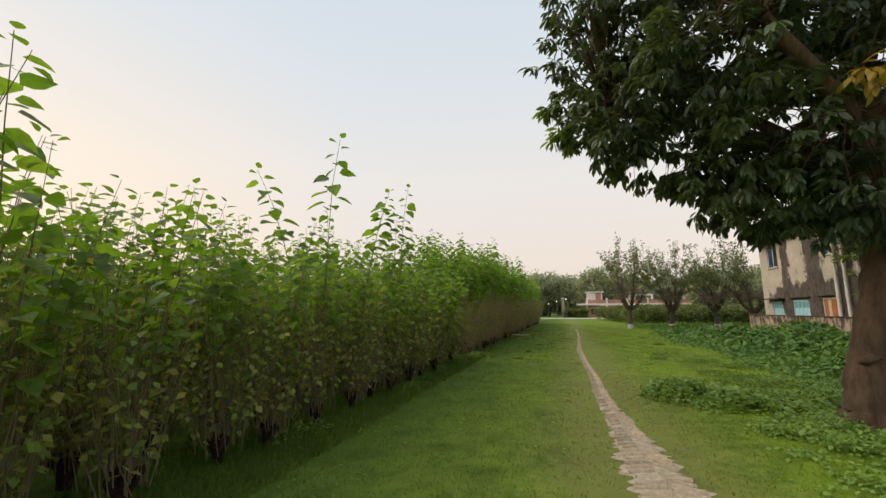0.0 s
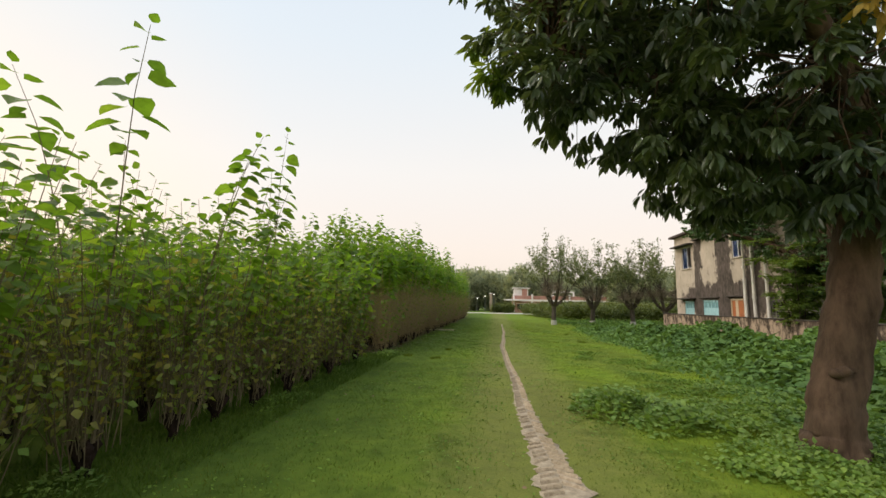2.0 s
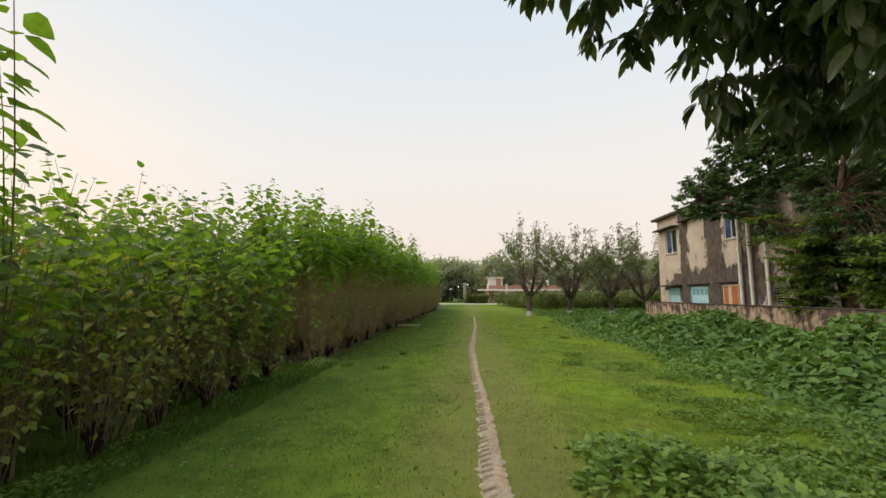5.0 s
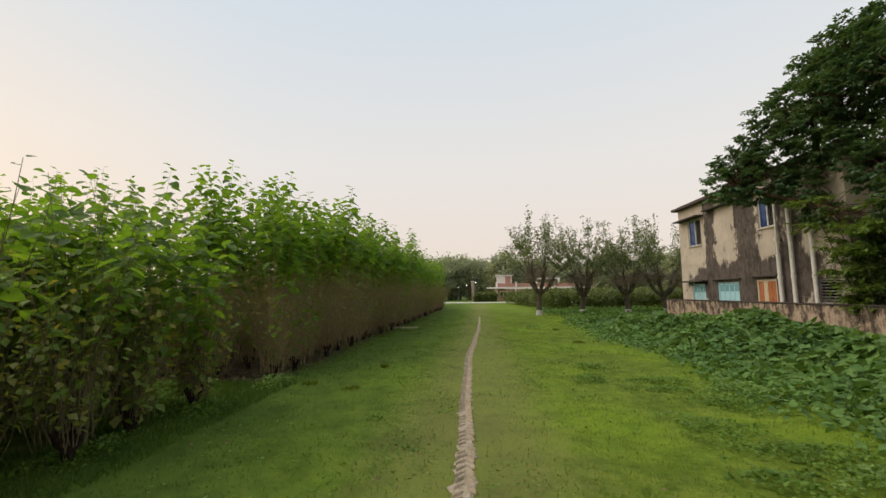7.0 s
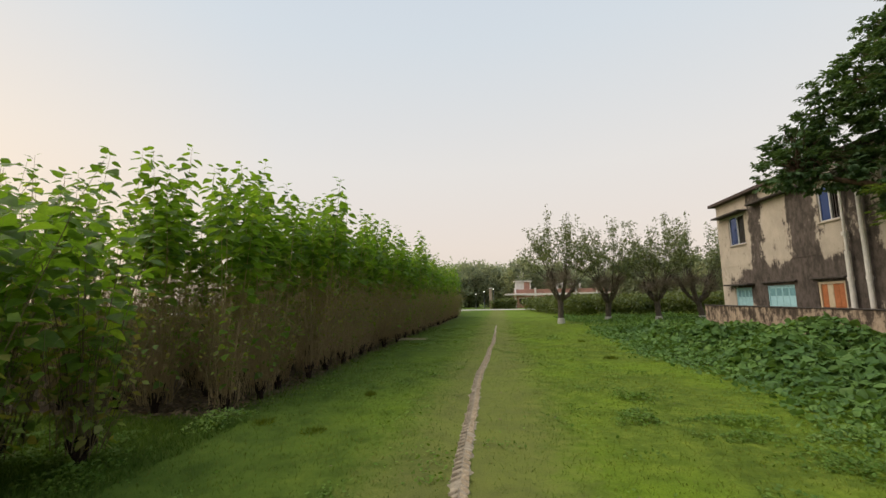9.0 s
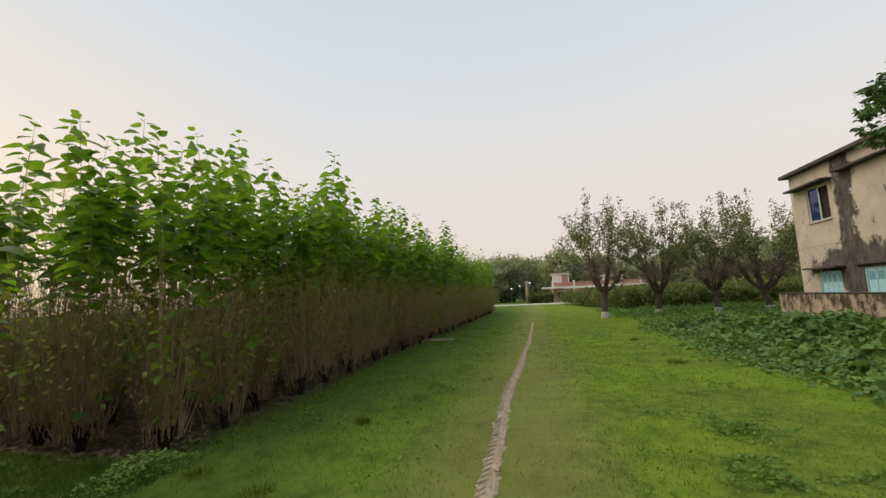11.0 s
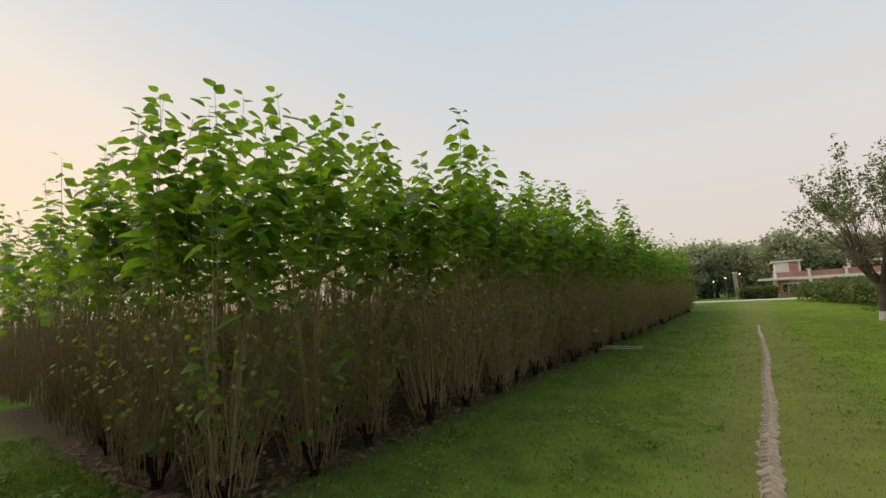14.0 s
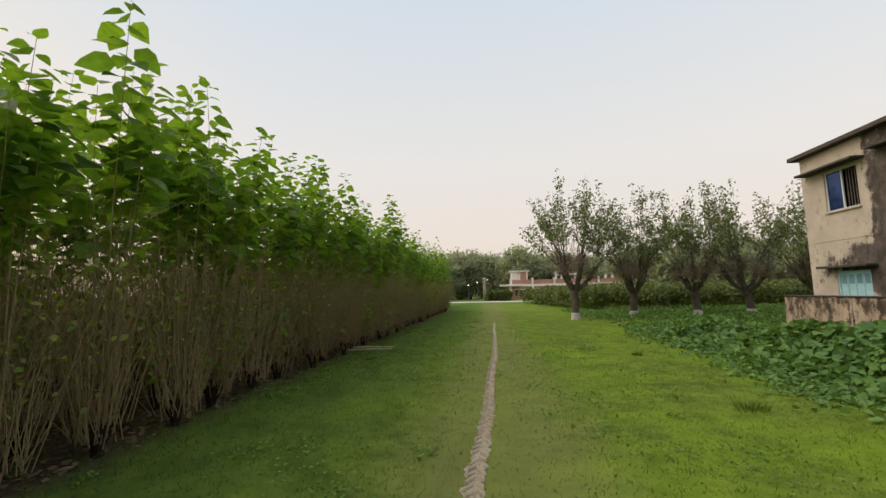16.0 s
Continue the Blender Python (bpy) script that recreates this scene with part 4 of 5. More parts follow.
# ---- house and boundary wall ----
def stained_wall(name, base, streaks, black=(0.045, 0.036, 0.032), amount=0.5):
    """Old plaster: blotched colour, black mould in blots and in vertical runs."""
    m, n, l, b = mat(name, 0.95, 0.1)
    co = n.new("ShaderNodeTexCoord").outputs["Object"]
    g = noise_node(n, l, 1.3, 6, 0.65, co)
    fine = noise_node(n, l, 24, 5, 0.7, co)
    col = ramp(n, l, g, [(0.3, tuple(c * 0.82 for c in base)), (0.7, tuple(min(c * 1.12, 1) for c in base))])
    col = mix(n, l, 1.0, col, ramp(n, l, fine, [(0.3, (0.88, 0.88, 0.88)), (0.7, (1.06, 1.06, 1.06))]), "MULTIPLY")
    run = noise_node(n, l, 1.0, 7, 0.7, co, (1, 2.6, 0.35))
    blot = noise_node(n, l, 2.2, 8, 0.75, co)
    f = fmath(n, l, "ADD", fmath(n, l, "MULTIPLY", run, 0.6), fmath(n, l, "MULTIPLY", blot, 0.4))
    if streaks:
        sep = n.new("ShaderNodeSeparateXYZ")
        l.new(co, sep.inputs[0])
        f = fmath(n, l, "ADD", f, streaks(n, l, sep.outputs[1], sep.outputs[2], blot))
    crust = noise_node(n, l, 3.2, 10, 0.78, co, (1, 1, 0.6))
    f = fmath(n, l, "ADD", f, fmath(n, l, "MULTIPLY", fmath(n, l, "SUBTRACT", crust, 0.5), 1.1))
    dark = mix(n, l, ramp(n, l, crust, [(0.42, (1, 1, 1)), (0.58, (0, 0, 0))]), tuple(c * 0.8 for c in black), tuple(c * 2.4 for c in black))
    col = mix(n, l, ramp(n, l, f, [(amount, (0, 0, 0)), (amount + 0.13, (0.93, 0.93, 0.93))]), col, dark)
    l.new(col, b.inputs["Base Color"])
    bump(n, l, b, fine, 0.4, 0.01)
    return m


def band(n, l, v, centre, half, soft):
    """1 within half of the centre, falling to 0 over soft."""
    d = fmath(n, l, "ABSOLUTE", fmath(n, l, "SUBTRACT", v, centre))
    return fmath(n, l, "SUBTRACT", 1.0, fmath(n, l, "DIVIDE", fmath(n, l, "SUBTRACT", d, half), soft), True)


def house_mould(n, l, Y, Z, blot):
    """Mould: two wide runs down from the roof, and a dark belt above the lower windows."""
    Yw = fmath(n, l, "ADD", Y, fmath(n, l, "MULTIPLY", fmath(n, l, "SUBTRACT", blot, 0.5), 1.1))
    Zw = fmath(n, l, "ADD", Z, fmath(n, l, "MULTIPLY", fmath(n, l, "SUBTRACT", blot, 0.5), 1.4))
    tot = fmath(n, l, "MULTIPLY", band(n, l, Yw, 28.12, 0.26, 0.4), 0.34)
    tot = fmath(n, l, "ADD", tot, fmath(n, l, "MULTIPLY", band(n, l, Yw, 25.4, 0.5, 0.45), 0.36))
    tot = fmath(n, l, "ADD", tot, fmath(n, l, "MULTIPLY", band(n, l, Yw, 22.9, 0.35, 0.5), 0.3))
    low = fmath(n, l, "MULTIPLY", band(n, l, Zw, 2.1, 0.55, 0.5), band(n, l, Yw, 25.2, 3.4, 1.2))
    tot = fmath(n, l, "ADD", tot, fmath(n, l, "MULTIPLY", low, 0.42))
    corner = fmath(n, l, "MULTIPLY", band(n, l, Zw, 2.2, 0.2, 0.5), band(n, l, Yw, 29.6, 0.9, 0.6))
    return fmath(n, l, "SUBTRACT", fmath(n, l, "ADD", tot, fmath(n, l, "MULTIPLY", corner, 0.16)), 0.1)


def wall_mould(n, l, Y, Z, blot):
    top = fmath(n, l, "MULTIPLY", fmath(n, l, "SUBTRACT", Z, 0.55), 0.14)
    return fmath(n, l, "ADD", top, 0.0)


PLASTER = stained_wall("stained_plaster", (0.50, 0.43, 0.35), house_mould)
WALLPLASTER = stained_wall("stained_boundary_plaster", (0.44, 0.335, 0.245), wall_mould, (0.05, 0.038, 0.03), 0.465)
CAPMOULD = plain_material("mouldy_cement", (0.07, 0.058, 0.05), 0.95, 0.5, 5)
ROOFEDGE = plain_material("weathered_slab", (0.08, 0.058, 0.05), 0.9, 0.35, 4)
TURQ = plain_material("turquoise_paint", (0.36, 0.60, 0.64), 0.5, 0.12, 8)
TURQ_D = plain_material("turquoise_recess", (0.16, 0.33, 0.36), 0.6, 0.15, 8)
ORANGE = plain_material("orange_wood", (0.42, 0.15, 0.06), 0.6, 0.25, 9)
CREAM = plain_material("cream_paint", (0.56, 0.45, 0.31), 0.6, 0.15, 9)
PVC = plain_material("grey_pipe", (0.68, 0.65, 0.6), 0.6, 0.2, 3)
ALU = plain_material("white_frame", (0.62, 0.62, 0.62), 0.4, 0.08, 9)
DARK = plain_material("dark_room", (0.012, 0.012, 0.014), 0.9, 0.3, 5)
GLASS, gn, gl, gb = mat("window_glass", 0.05, 0.5)
gb.inputs["Base Color"].default_value = (0.02, 0.05, 0.16, 1)
gb.inputs["Metallic"].default_value = 0.55
GRILLE = plain_material("grey_louvre", (0.22, 0.2, 0.19), 0.7, 0.2, 9)

HX, HY0, HY1, HTOP = 12.0, 20.4, 31.2, 6.27


def pierced(name, x0, x1, y0, y1, z0, z1, holes, material, parent):
    """A wall slab with rectangular openings (ya, yb, za, zb) cut right through."""
    ys = sorted({y0, y1, *[h[0] for h in holes], *[h[1] for h in holes]})
    zs = sorted({z0, z1, *[h[2] for h in holes], *[h[3] for h in holes]})
    bm = bmesh.new()
    inside = lambda y, z: any(h[0] < y < h[1] and h[2] < z < h[3] for h in holes)
    solid = lambda i, j: 0 <= i < len(ys) - 1 and 0 <= j < len(zs) - 1 and not inside((ys[i] + ys[i + 1]) / 2, (zs[j] + zs[j + 1]) / 2)
    face = lambda *p: bm.faces.new([bm.verts.new(q) for q in p])
    for i in range(len(ys) - 1):
        for j in range(len(zs) - 1):
            if not solid(i, j):
                continue
            a, b_, c, d = ys[i], ys[i + 1], zs[j], zs[j + 1]
            face((x0, a, c), (x0, a, d), (x0, b_, d), (x0, b_, c))
            face((x1, a, c), (x1, b_, c), (x1, b_, d), (x1, a, d))
            if not solid(i - 1, j):
                face((x0, a, c), (x1, a, c), (x1, a, d), (x0, a, d))
            if not solid(i + 1, j):
                face((x0, b_, c), (x0, b_, d), (x1, b_, d), (x1, b_, c))
            if not solid(i, j - 1):
                face((x0, a, c), (x0, b_, c), (x1, b_, c), (x1, a, c))
            if not solid(i, j + 1):
                face((x0, a, d), (x1, a, d), (x1, b_, d), (x0, b_, d))
    bmesh.ops.remove_doubles(bm, verts=bm.verts, dist=1e-4)
    return part(name, bm, material, parent)


def frame_bars(y0, y1, z0, z1, x, w, deep):
    bm = bmesh.new()
    box(bm, x, x + deep, y0, y0 + w, z0, z1)
    box(bm, x, x + deep, y1 - w, y1, z0, z1)
    box(bm, x, x + deep, y0 + w, y1 - w, z0, z0 + w)
    box(bm, x, x + deep, y0 + w, y1 - w, z1 - w, z1)
    return bm


def house():
    h = empty("house")
    ups = [(28.9, 30.2, 4.0, 5.36), (23.55, 24.5, 4.12, 5.36)]
    lows = [(28.84, 30.1, 0.85, 2.0), (26.1, 27.75, 0.85, 2.03)]
    door = (23.75, 24.95, -0.1, 2.08)
    vent = (20.9, 21.8, 1.2, 2.0)
    pierced("wall", HX, HX + 0.22, HY0, HY1, -0.35, HTOP - 0.14, ups + lows + [door, vent], PLASTER, h)
    boxed("wall", (HX + 0.22, HX + 8, HY1 - 0.22, HY1, -0.35, HTOP - 0.14), PLASTER, h)
    boxed("wall", (HX + 0.22, HX + 8, HY0, HY0 + 0.22, -0.35, HTOP - 0.14), PLASTER, h)
    boxed("wall", (HX + 7.78, HX + 8, HY0 + 0.22, HY1 - 0.22, -0.35, HTOP - 0.14), PLASTER, h)
    boxed("roof", (HX - 0.28, HX + 8.2, HY0 - 0.2, HY1 + 0.22, HTOP - 0.14, HTOP), ROOFEDGE, h, "weathered roof slab with a thin dark edge", 0.01)
    boxed("inner_floor", (HX + 0.22, HX + 7.78, HY0 + 0.22, HY1 - 0.22, 2.75, 2.95), DARK, h)
    boxed("inner_wall", (HX + 1.2, HX + 1.3, HY0 + 0.22, HY1 - 0.22, -0.3, HTOP - 0.14), DARK, h)
    boxed("string_course", (HX - 0.012, HX - 0.001, HY0, HY1, 3.02, 3.05), PLASTER, h)
    # dark rain hoods over the openings
    for a, b_, z, d in ((28.55, 30.95, 5.42, 0.42), (20.6, 28.2, 5.55, 0.3), (28.55, 30.5, 2.1, 0.35), (25.9, 28.0, 2.13, 0.12), (23.6, 25.15, 2.16, 0.12)):
        boxed("rain_hood", (HX - d, HX - 0.001, a, b_, z, z + 0.075), CAPMOULD, h, "mould-black concrete hood", 0.012)
    for a, b_, c, d in ups:
        w = part("window", frame_bars(a, b_, c, d, HX + 0.05, 0.045, 0.05), ALU, h, "white sliding window frame")
        boxed("pane", (HX + 0.07, HX + 0.076, (a + b_) / 2, b_ - 0.045, c + 0.045, d - 0.045), GLASS, w, "blue reflecting glass")
        boxed("sash", (HX + 0.055, HX + 0.095, (a + b_) / 2 - 0.025, (a + b_) / 2 + 0.025, c + 0.045, d - 0.045), ALU, w)
        bm = bmesh.new()
        for k in range(5):
            yy = a + 0.11 + k * 0.105
            box(bm, HX + 0.12, HX + 0.135, yy, yy + 0.014, c + 0.02, d - 0.02)
        part("grille", bm, GRILLE, w, "thin grey bars in the open half")
        boxed("window_sill", (HX - 0.06, HX + 0.05, a - 0.05, b_ + 0.05, c - 0.05, c), PLASTER, w)
    for a, b_, c, d in lows:
        w = part("window", frame_bars(a, b_, c, d, HX + 0.03, 0.05, 0.06), TURQ, h, "turquoise painted shutter window")
        n = 4
        step = (b_ - a - 0.1) / n
        for k in range(n):
            y0 = a + 0.05 + k * step
            sh = boxed("shutter", (HX + 0.06, HX + 0.09, y0 + 0.012, y0 + step - 0.012, c + 0.05, d - 0.05), TURQ, w, "", 0.004)
            boxed("upper_panel", (HX + 0.052, HX + 0.0595, y0 + 0.05, y0 + step - 0.05, d - 0.42, d - 0.12), TURQ_D, sh, "dim upper pane")
    dr = part("door", frame_bars(*door, HX + 0.03, 0.09, 0.08), CREAM, h, "orange and cream wooden door")
    n = 4
    step = (door[1] - door[0] - 0.18) / n
    for k in range(n):
        y0 = door[0] + 0.09 + k * step
        leaf = boxed("door_board", (HX + 0.06, HX + 0.10, y0 + 0.006, y0 + step - 0.006, 0.0, door[3] - 0.09), CREAM if k == 2 else ORANGE, dr, "", 0.005)
        for zz in (0.75, 1.2, 1.65):
            boxed("ledge", (HX + 0.045, HX + 0.0595, y0 + 0.03, y0 + step - 0.03, zz, zz + 0.06), CREAM if k == 2 else ORANGE, leaf)
    w = part("window", frame_bars(*vent, HX + 0.03, 0.05, 0.06), GRILLE, h, "grey louvred opening")
    for k in range(7):
        boxed("louvre", (HX + 0.05, HX + 0.1, vent[0] + 0.05, vent[1] - 0.05, vent[2] + 0.09 + k * 0.1, vent[2] + 0.12 + k * 0.1), GRILLE, w)
    tagged(h, "two-storey plaster house streaked with black mould behind a wall", "house")
    # drain pipes stand on the ground and run up the front
    for y, r, z1, kink in ((23.32, 0.075, 6.0, True), (22.65, 0.07, 6.1, False), (21.7, 0.065, 5.6, False)):
        p = empty("drain_pipe", HX - 0.14, y, -0.3)
        k = 3.0 if kink else z1
        for a, b_, rr in (((0, k, r), (k, z1, r * 0.6)) if kink else ((0, z1, r),)):
            v, f = tubes(np.array([[(0, 0, a), (0, 0, (a + b_) / 2), (0, 0, b_ + 0.3)]]), np.array([[rr] * 3]), 12)
            smooth_all(mesh_object("pipe", v, f, PVC, p))
        for z in np.arange(0.9, z1, 1.45):
            v, f = tubes(np.array([[(0, 0, z), (0, 0, z + 0.06), (0, 0, z + 0.12)]]), np.array([[r * 1.22] * 3]), 12)
            mesh_object("collar", v, f, PVC, p)
            boxed("bracket", (r * 0.6, 0.139, -0.02, 0.02, z + 0.03, z + 0.09), GRILLE, p)
        tagged(p, "pale grey drain pipe on the house front", "pipe", "drain pipes")


house()


def boundary_wall():
    rng = np.random.default_rng(61)
    w = empty("boundary_wall")
    x0, x1, y0, y1, top = 11.2, 11.38, 6.0, 31.5, 1.17
    bm = bmesh.new()
    box(bm, x0, x1, y0, y1, -0.45, top)
    es = [e for e in bm.edges if abs(e.verts[0].co.y - e.verts[1].co.y) > 1]
    bmesh.ops.subdivide_edges(bm, edges=es, cuts=40)
    for v in bm.verts:
        if v.co.z > 1:
            v.co.z += rng.normal(0, 0.012)
        v.co.x += rng.normal(0, 0.006)
    part("wall_panel", bm, WALLPLASTER, w)
    boxed("wall_panel", (x1, 19.0, y1 - 0.18, y1 - 0.01, -0.45, top - 0.01), WALLPLASTER, w)
    boxed("coping", (x0 - 0.03, x1 + 0.03, y0, y1 + 0.03, top + 0.0, top + 0.045), CAPMOULD, w, "black mouldy top", 0.012)
    for y in np.arange(y1 - 2.9, y0, -3.1):
        boxed("pier", (x0 - 0.025, x0 - 0.001, y, y + 0.24, -0.45, top - 0.02), WALLPLASTER, w, "", 0.008)
    tagged(w, "low plaster boundary wall with black mould and peeling patches", "wall", kind="structure")


boundary_wall()


# ---- far building, pillars and lamps ----
PINK = plain_material("faded_brick", (0.42, 0.22, 0.175), 0.9, 0.2, 1.5)
WHITE = plain_material("old_white_paint", (0.72, 0.67, 0.64), 0.8, 0.12, 1.5)
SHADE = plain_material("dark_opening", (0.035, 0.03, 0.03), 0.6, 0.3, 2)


def far_building():
    b = empty("brick_building", 3.9, 90, 0)
    W, D, H = 22.6, 9.0, 3.5
    bays = [i * W / 6 for i in range(7)]
    openings = [(bays[k] + 0.7, bays[k + 1] - 0.7, 0.7, 1.75) for k in range(6)]
    # front wall with openings, along x
    xs = sorted({0, W, *[o[0] for o in openings], *[o[1] for o in openings]})
    bm = bmesh.new()
    box(bm, 0, W, 0, 0.3, 1.75, H)
    box(bm, 0, W, 0, 0.3, -0.3, 0.7)
    for i in range(len(xs) - 1):
        if not any(o[0] <= xs[i] < o[1] for o in openings):
            box(bm, xs[i], xs[i + 1], 0, 0.3, 0.7, 1.75)
    part("front_wall", bm, PINK, b, "faded red brick front")
    boxed("side_wall", (0, 0.3, 0.3, D, -0.3, H), PINK, b)
    boxed("side_wall", (W - 0.3, W, 0.3, D, -0.3, H), PINK, b)
    boxed("back_wall", (0.3, W - 0.3, D - 0.3, D, -0.3, H), PINK, b)
    boxed("roof", (0.3, W - 0.3, 0.3, D - 0.3, H - 0.9, H - 0.7), WHITE, b)
    boxed("band", (-0.1, W + 0.1, -0.14, -0.002, 2.35, 2.75), WHITE, b, "white concrete band")
    boxed("canopy", (-2.0, 1.6, -1.6, -0.145, 2.4, 2.72), WHITE, b, "white entrance canopy slab", 0.03)
    boxed("canopy", (-2.0, -0.101, -0.14, 3.0, 2.4, 2.72), WHITE, b, "white entrance canopy slab", 0.03)
    for x in bays:
        boxed("pilaster", (x - 0.16, x + 0.16, -0.22, -0.141, -0.3, H + 0.12), WHITE, b)
        boxed("pilaster_cap", (x - 0.2, x + 0.2, -0.25, 0.35, H + 0.12, H + 0.3), WHITE, b)
    for o in openings:
        w = boxed("window", (o[0], o[1], 0.16, 0.2, o[2], o[3]), SHADE, b, "dim window opening")
        for k in range(1, 4):
            xx = o[0] + (o[1] - o[0]) * k / 4
            boxed("mullion", (xx - 0.03, xx + 0.03, 0.1, 0.159, o[2], o[3]), WHITE, w)
        boxed("lintel", (o[0] - 0.15, o[1] + 0.15, -0.08, -0.002, o[3] + 0.02, o[3] + 0.16), WHITE, b)
    t = boxed("stair_tower", (0.1, 3.0, 0.4, 3.6, H - 0.7, 5.0), WHITE, b, "white stairhead on the roof")
    boxed("tower_roof", (-0.2, 3.3, 0.1, 3.9, 5.0, 5.18), WHITE, t)
    boxed("brick_panel", (1.7, 2.75, 0.36, 0.399, 3.5, 4.9), PINK, t)
    for x in (8.2, 9.2, 12.5, 17.0, 18.2):
        boxed("column_stub", (x, x + 0.3, 3.0, 3.3, H - 0.7, 4.6 + 0.4 * math.sin(x)), WHITE, b)
    boxed("beam", (8.2, 12.8, 2.95, 3.35, 4.35, 4.6), WHITE, b)
    tagged(b, "single-storey faded red brick building with white bands", "building")


far_building()

LAMPGLOW, ln_, ll_, lb_ = mat("lamp_globe", 0.4)
lb_.inputs["Emission Color"].default_value, lb_.inputs["Emission Strength"].default_value = (1, 0.97, 0.9, 1), 1.6
METAL = plain_material("dark_post", (0.10, 0.11, 0.12), 0.6, 0.2, 5)


def street_lamp(x, y, h):
    p = empty("street_lamp", x, y, 0)
    smooth_all(mesh_object("pole", *tubes(np.array([[(0, 0, -0.1), (0, 0, h * 0.5), (0, 0, h)]]), np.array([[0.07, 0.05, 0.04]]), 8), METAL, p))
    bm = bmesh.new()
    bmesh.ops.create_uvsphere(bm, u_segments=12, v_segments=8, radius=0.1, matrix=Matrix.Translation((0, 0, h + 0.13)))
    part("globe", bm, LAMPGLOW, p, "lit white globe", True)
    v, f = tubes(np.array([[(0, 0, h - 0.05), (0, 0, h), (0, 0, h + 0.06)]]), np.array([[0.05, 0.08, 0.09]]), 10)
    mesh_object("collar", v, f, METAL, p)
    tagged(p, "thin lamp post with a lit white globe", "lamp", "lamps by the far road")


for x, y, h in ((-3.6, 88, 2.6), (-1.95, 86, 3.0), (-0.2, 84, 3.4)):
    street_lamp(x, y, h)


BEIGE = plain_material("beige_render", (0.36, 0.28, 0.21), 0.9, 0.2, 2)


def gate_pillar(x, y, h, w):
    p = boxed("gate_pillar", (x - w / 2, x + w / 2, y - w / 2, y + w / 2, -0.2, h), BEIGE, None, "", 0.02)
    boxed("cap", (x - w / 2 - 0.08, x + w / 2 + 0.08, y - w / 2 - 0.08, y + w / 2 + 0.08, h, h + 0.16), WHITE, p, "pale cap", 0.02)
    tagged(p, "weathered beige gate pillar with a pale cap", "pillar", "gate pillars")


gate_pillar(-0.8, 87, 3.7, 0.5)


def far_hedge():
    rng = np.random.default_rng(62)
    n = 900
    c = np.stack([rng.uniform(-0.6, 3.6, n), rng.uniform(84, 86, n), rng.uniform(0.1, 1.5, n)], axis=1)
    ob = mesh_object("low_hedge", *clumps(rng, c, rng.normal(0, 1, c.shape), 6, 0.2, 0.3, 0.7, 0.1, (LITE_V, LITE_F)), MULBERRY_FAR)
    tagged(ob, "low clipped green hedge beyond the far lane", "hedge", kind="stuff")


far_hedge()


# ---- vines, weeds, grass and litter ----
def gourd_vines():
    """A creeping mass of big leaves, heaped in mounds, between the grass and the boundary wall."""
    rng = np.random.default_rng(71)
    mounds = np.stack([rng.uniform(5.6, 10.9, 46), rng.uniform(2.5, 32, 46), rng.uniform(0.25, 0.75, 46), rng.uniform(0.6, 1.3, 46)], axis=1)
    mounds = np.concatenate([mounds, [(9.6, 21.5, 0.85, 1.6), (8.6, 17.5, 0.7, 1.4), (10.2, 16.0, 0.9, 1.3), (9.2, 12.5, 0.8, 1.5), (9.8, 25.5, 0.6, 1.3), (7.6, 14.0, 0.5, 1.1)]])

    def heap(x, y):
        h = np.zeros_like(x)
        for mx, my, mh, mr in mounds:
            h = np.maximum(h, mh * np.exp(-((x - mx) ** 2 + (y - my) ** 2) / mr ** 2))
        return (0.1 + 1.25 * h) * (0.12 + 0.88 * smoothstep(5.2, 7.6, x)) * (1.0 - 0.4 * smoothstep(24, 31, y))
    n = 44000
    x, y = rng.uniform(3.8, 11.1, n), rng.uniform(1.5, 34, n)
    left = 5.1 + 0.35 * np.sin(0.8 * y) - 1.2 * np.exp(-((y - 9) / 2.2) ** 2) + 0.8 * smoothstep(26, 32, y)
    ok = (x > left + rng.normal(0, 0.25, n)) & (y > 3.5 + 1.2 * np.sin(1.3 * x) + rng.normal(0, 0.6, n))
    x, y = x[ok], y[ok]
    top = heap(x, y)
    fall = np.stack([top - heap(x + 0.1, y), top - heap(x, y + 0.1)], axis=1) * 10     # the way downhill
    z = ground_z(x, y) + 0.04 + top * np.where(rng.random(len(x)) < 0.7, rng.uniform(0.85, 1.08, len(x)), rng.uniform(0.3, 0.9, len(x)))
    flat = fall * 1.0 + rng.normal(0, 0.6, (len(x), 2)) + (-0.3, -0.15)
    size = np.linalg.norm(flat, axis=1)
    way = np.concatenate([flat, (-0.45 * np.minimum(np.linalg.norm(fall, axis=1), 1.2) * size - 0.12 + rng.normal(0, 0.32, len(x)))[:, None]], axis=1)
    L = rng.uniform(0.08, 0.21, len(x)) * (0.6 + 0.55 * smoothstep(5, 7, x))
    ob = mesh_object("gourd_vines", *leaves(np.stack([x, y, z], axis=1), way, L, L * 1.05, (LEAF_V, LEAF_F), 0.55, rng), VINE)
    tagged(ob, "creeping mass of broad-leaved green vines before the wall", "vines", kind="stuff")


gourd_vines()


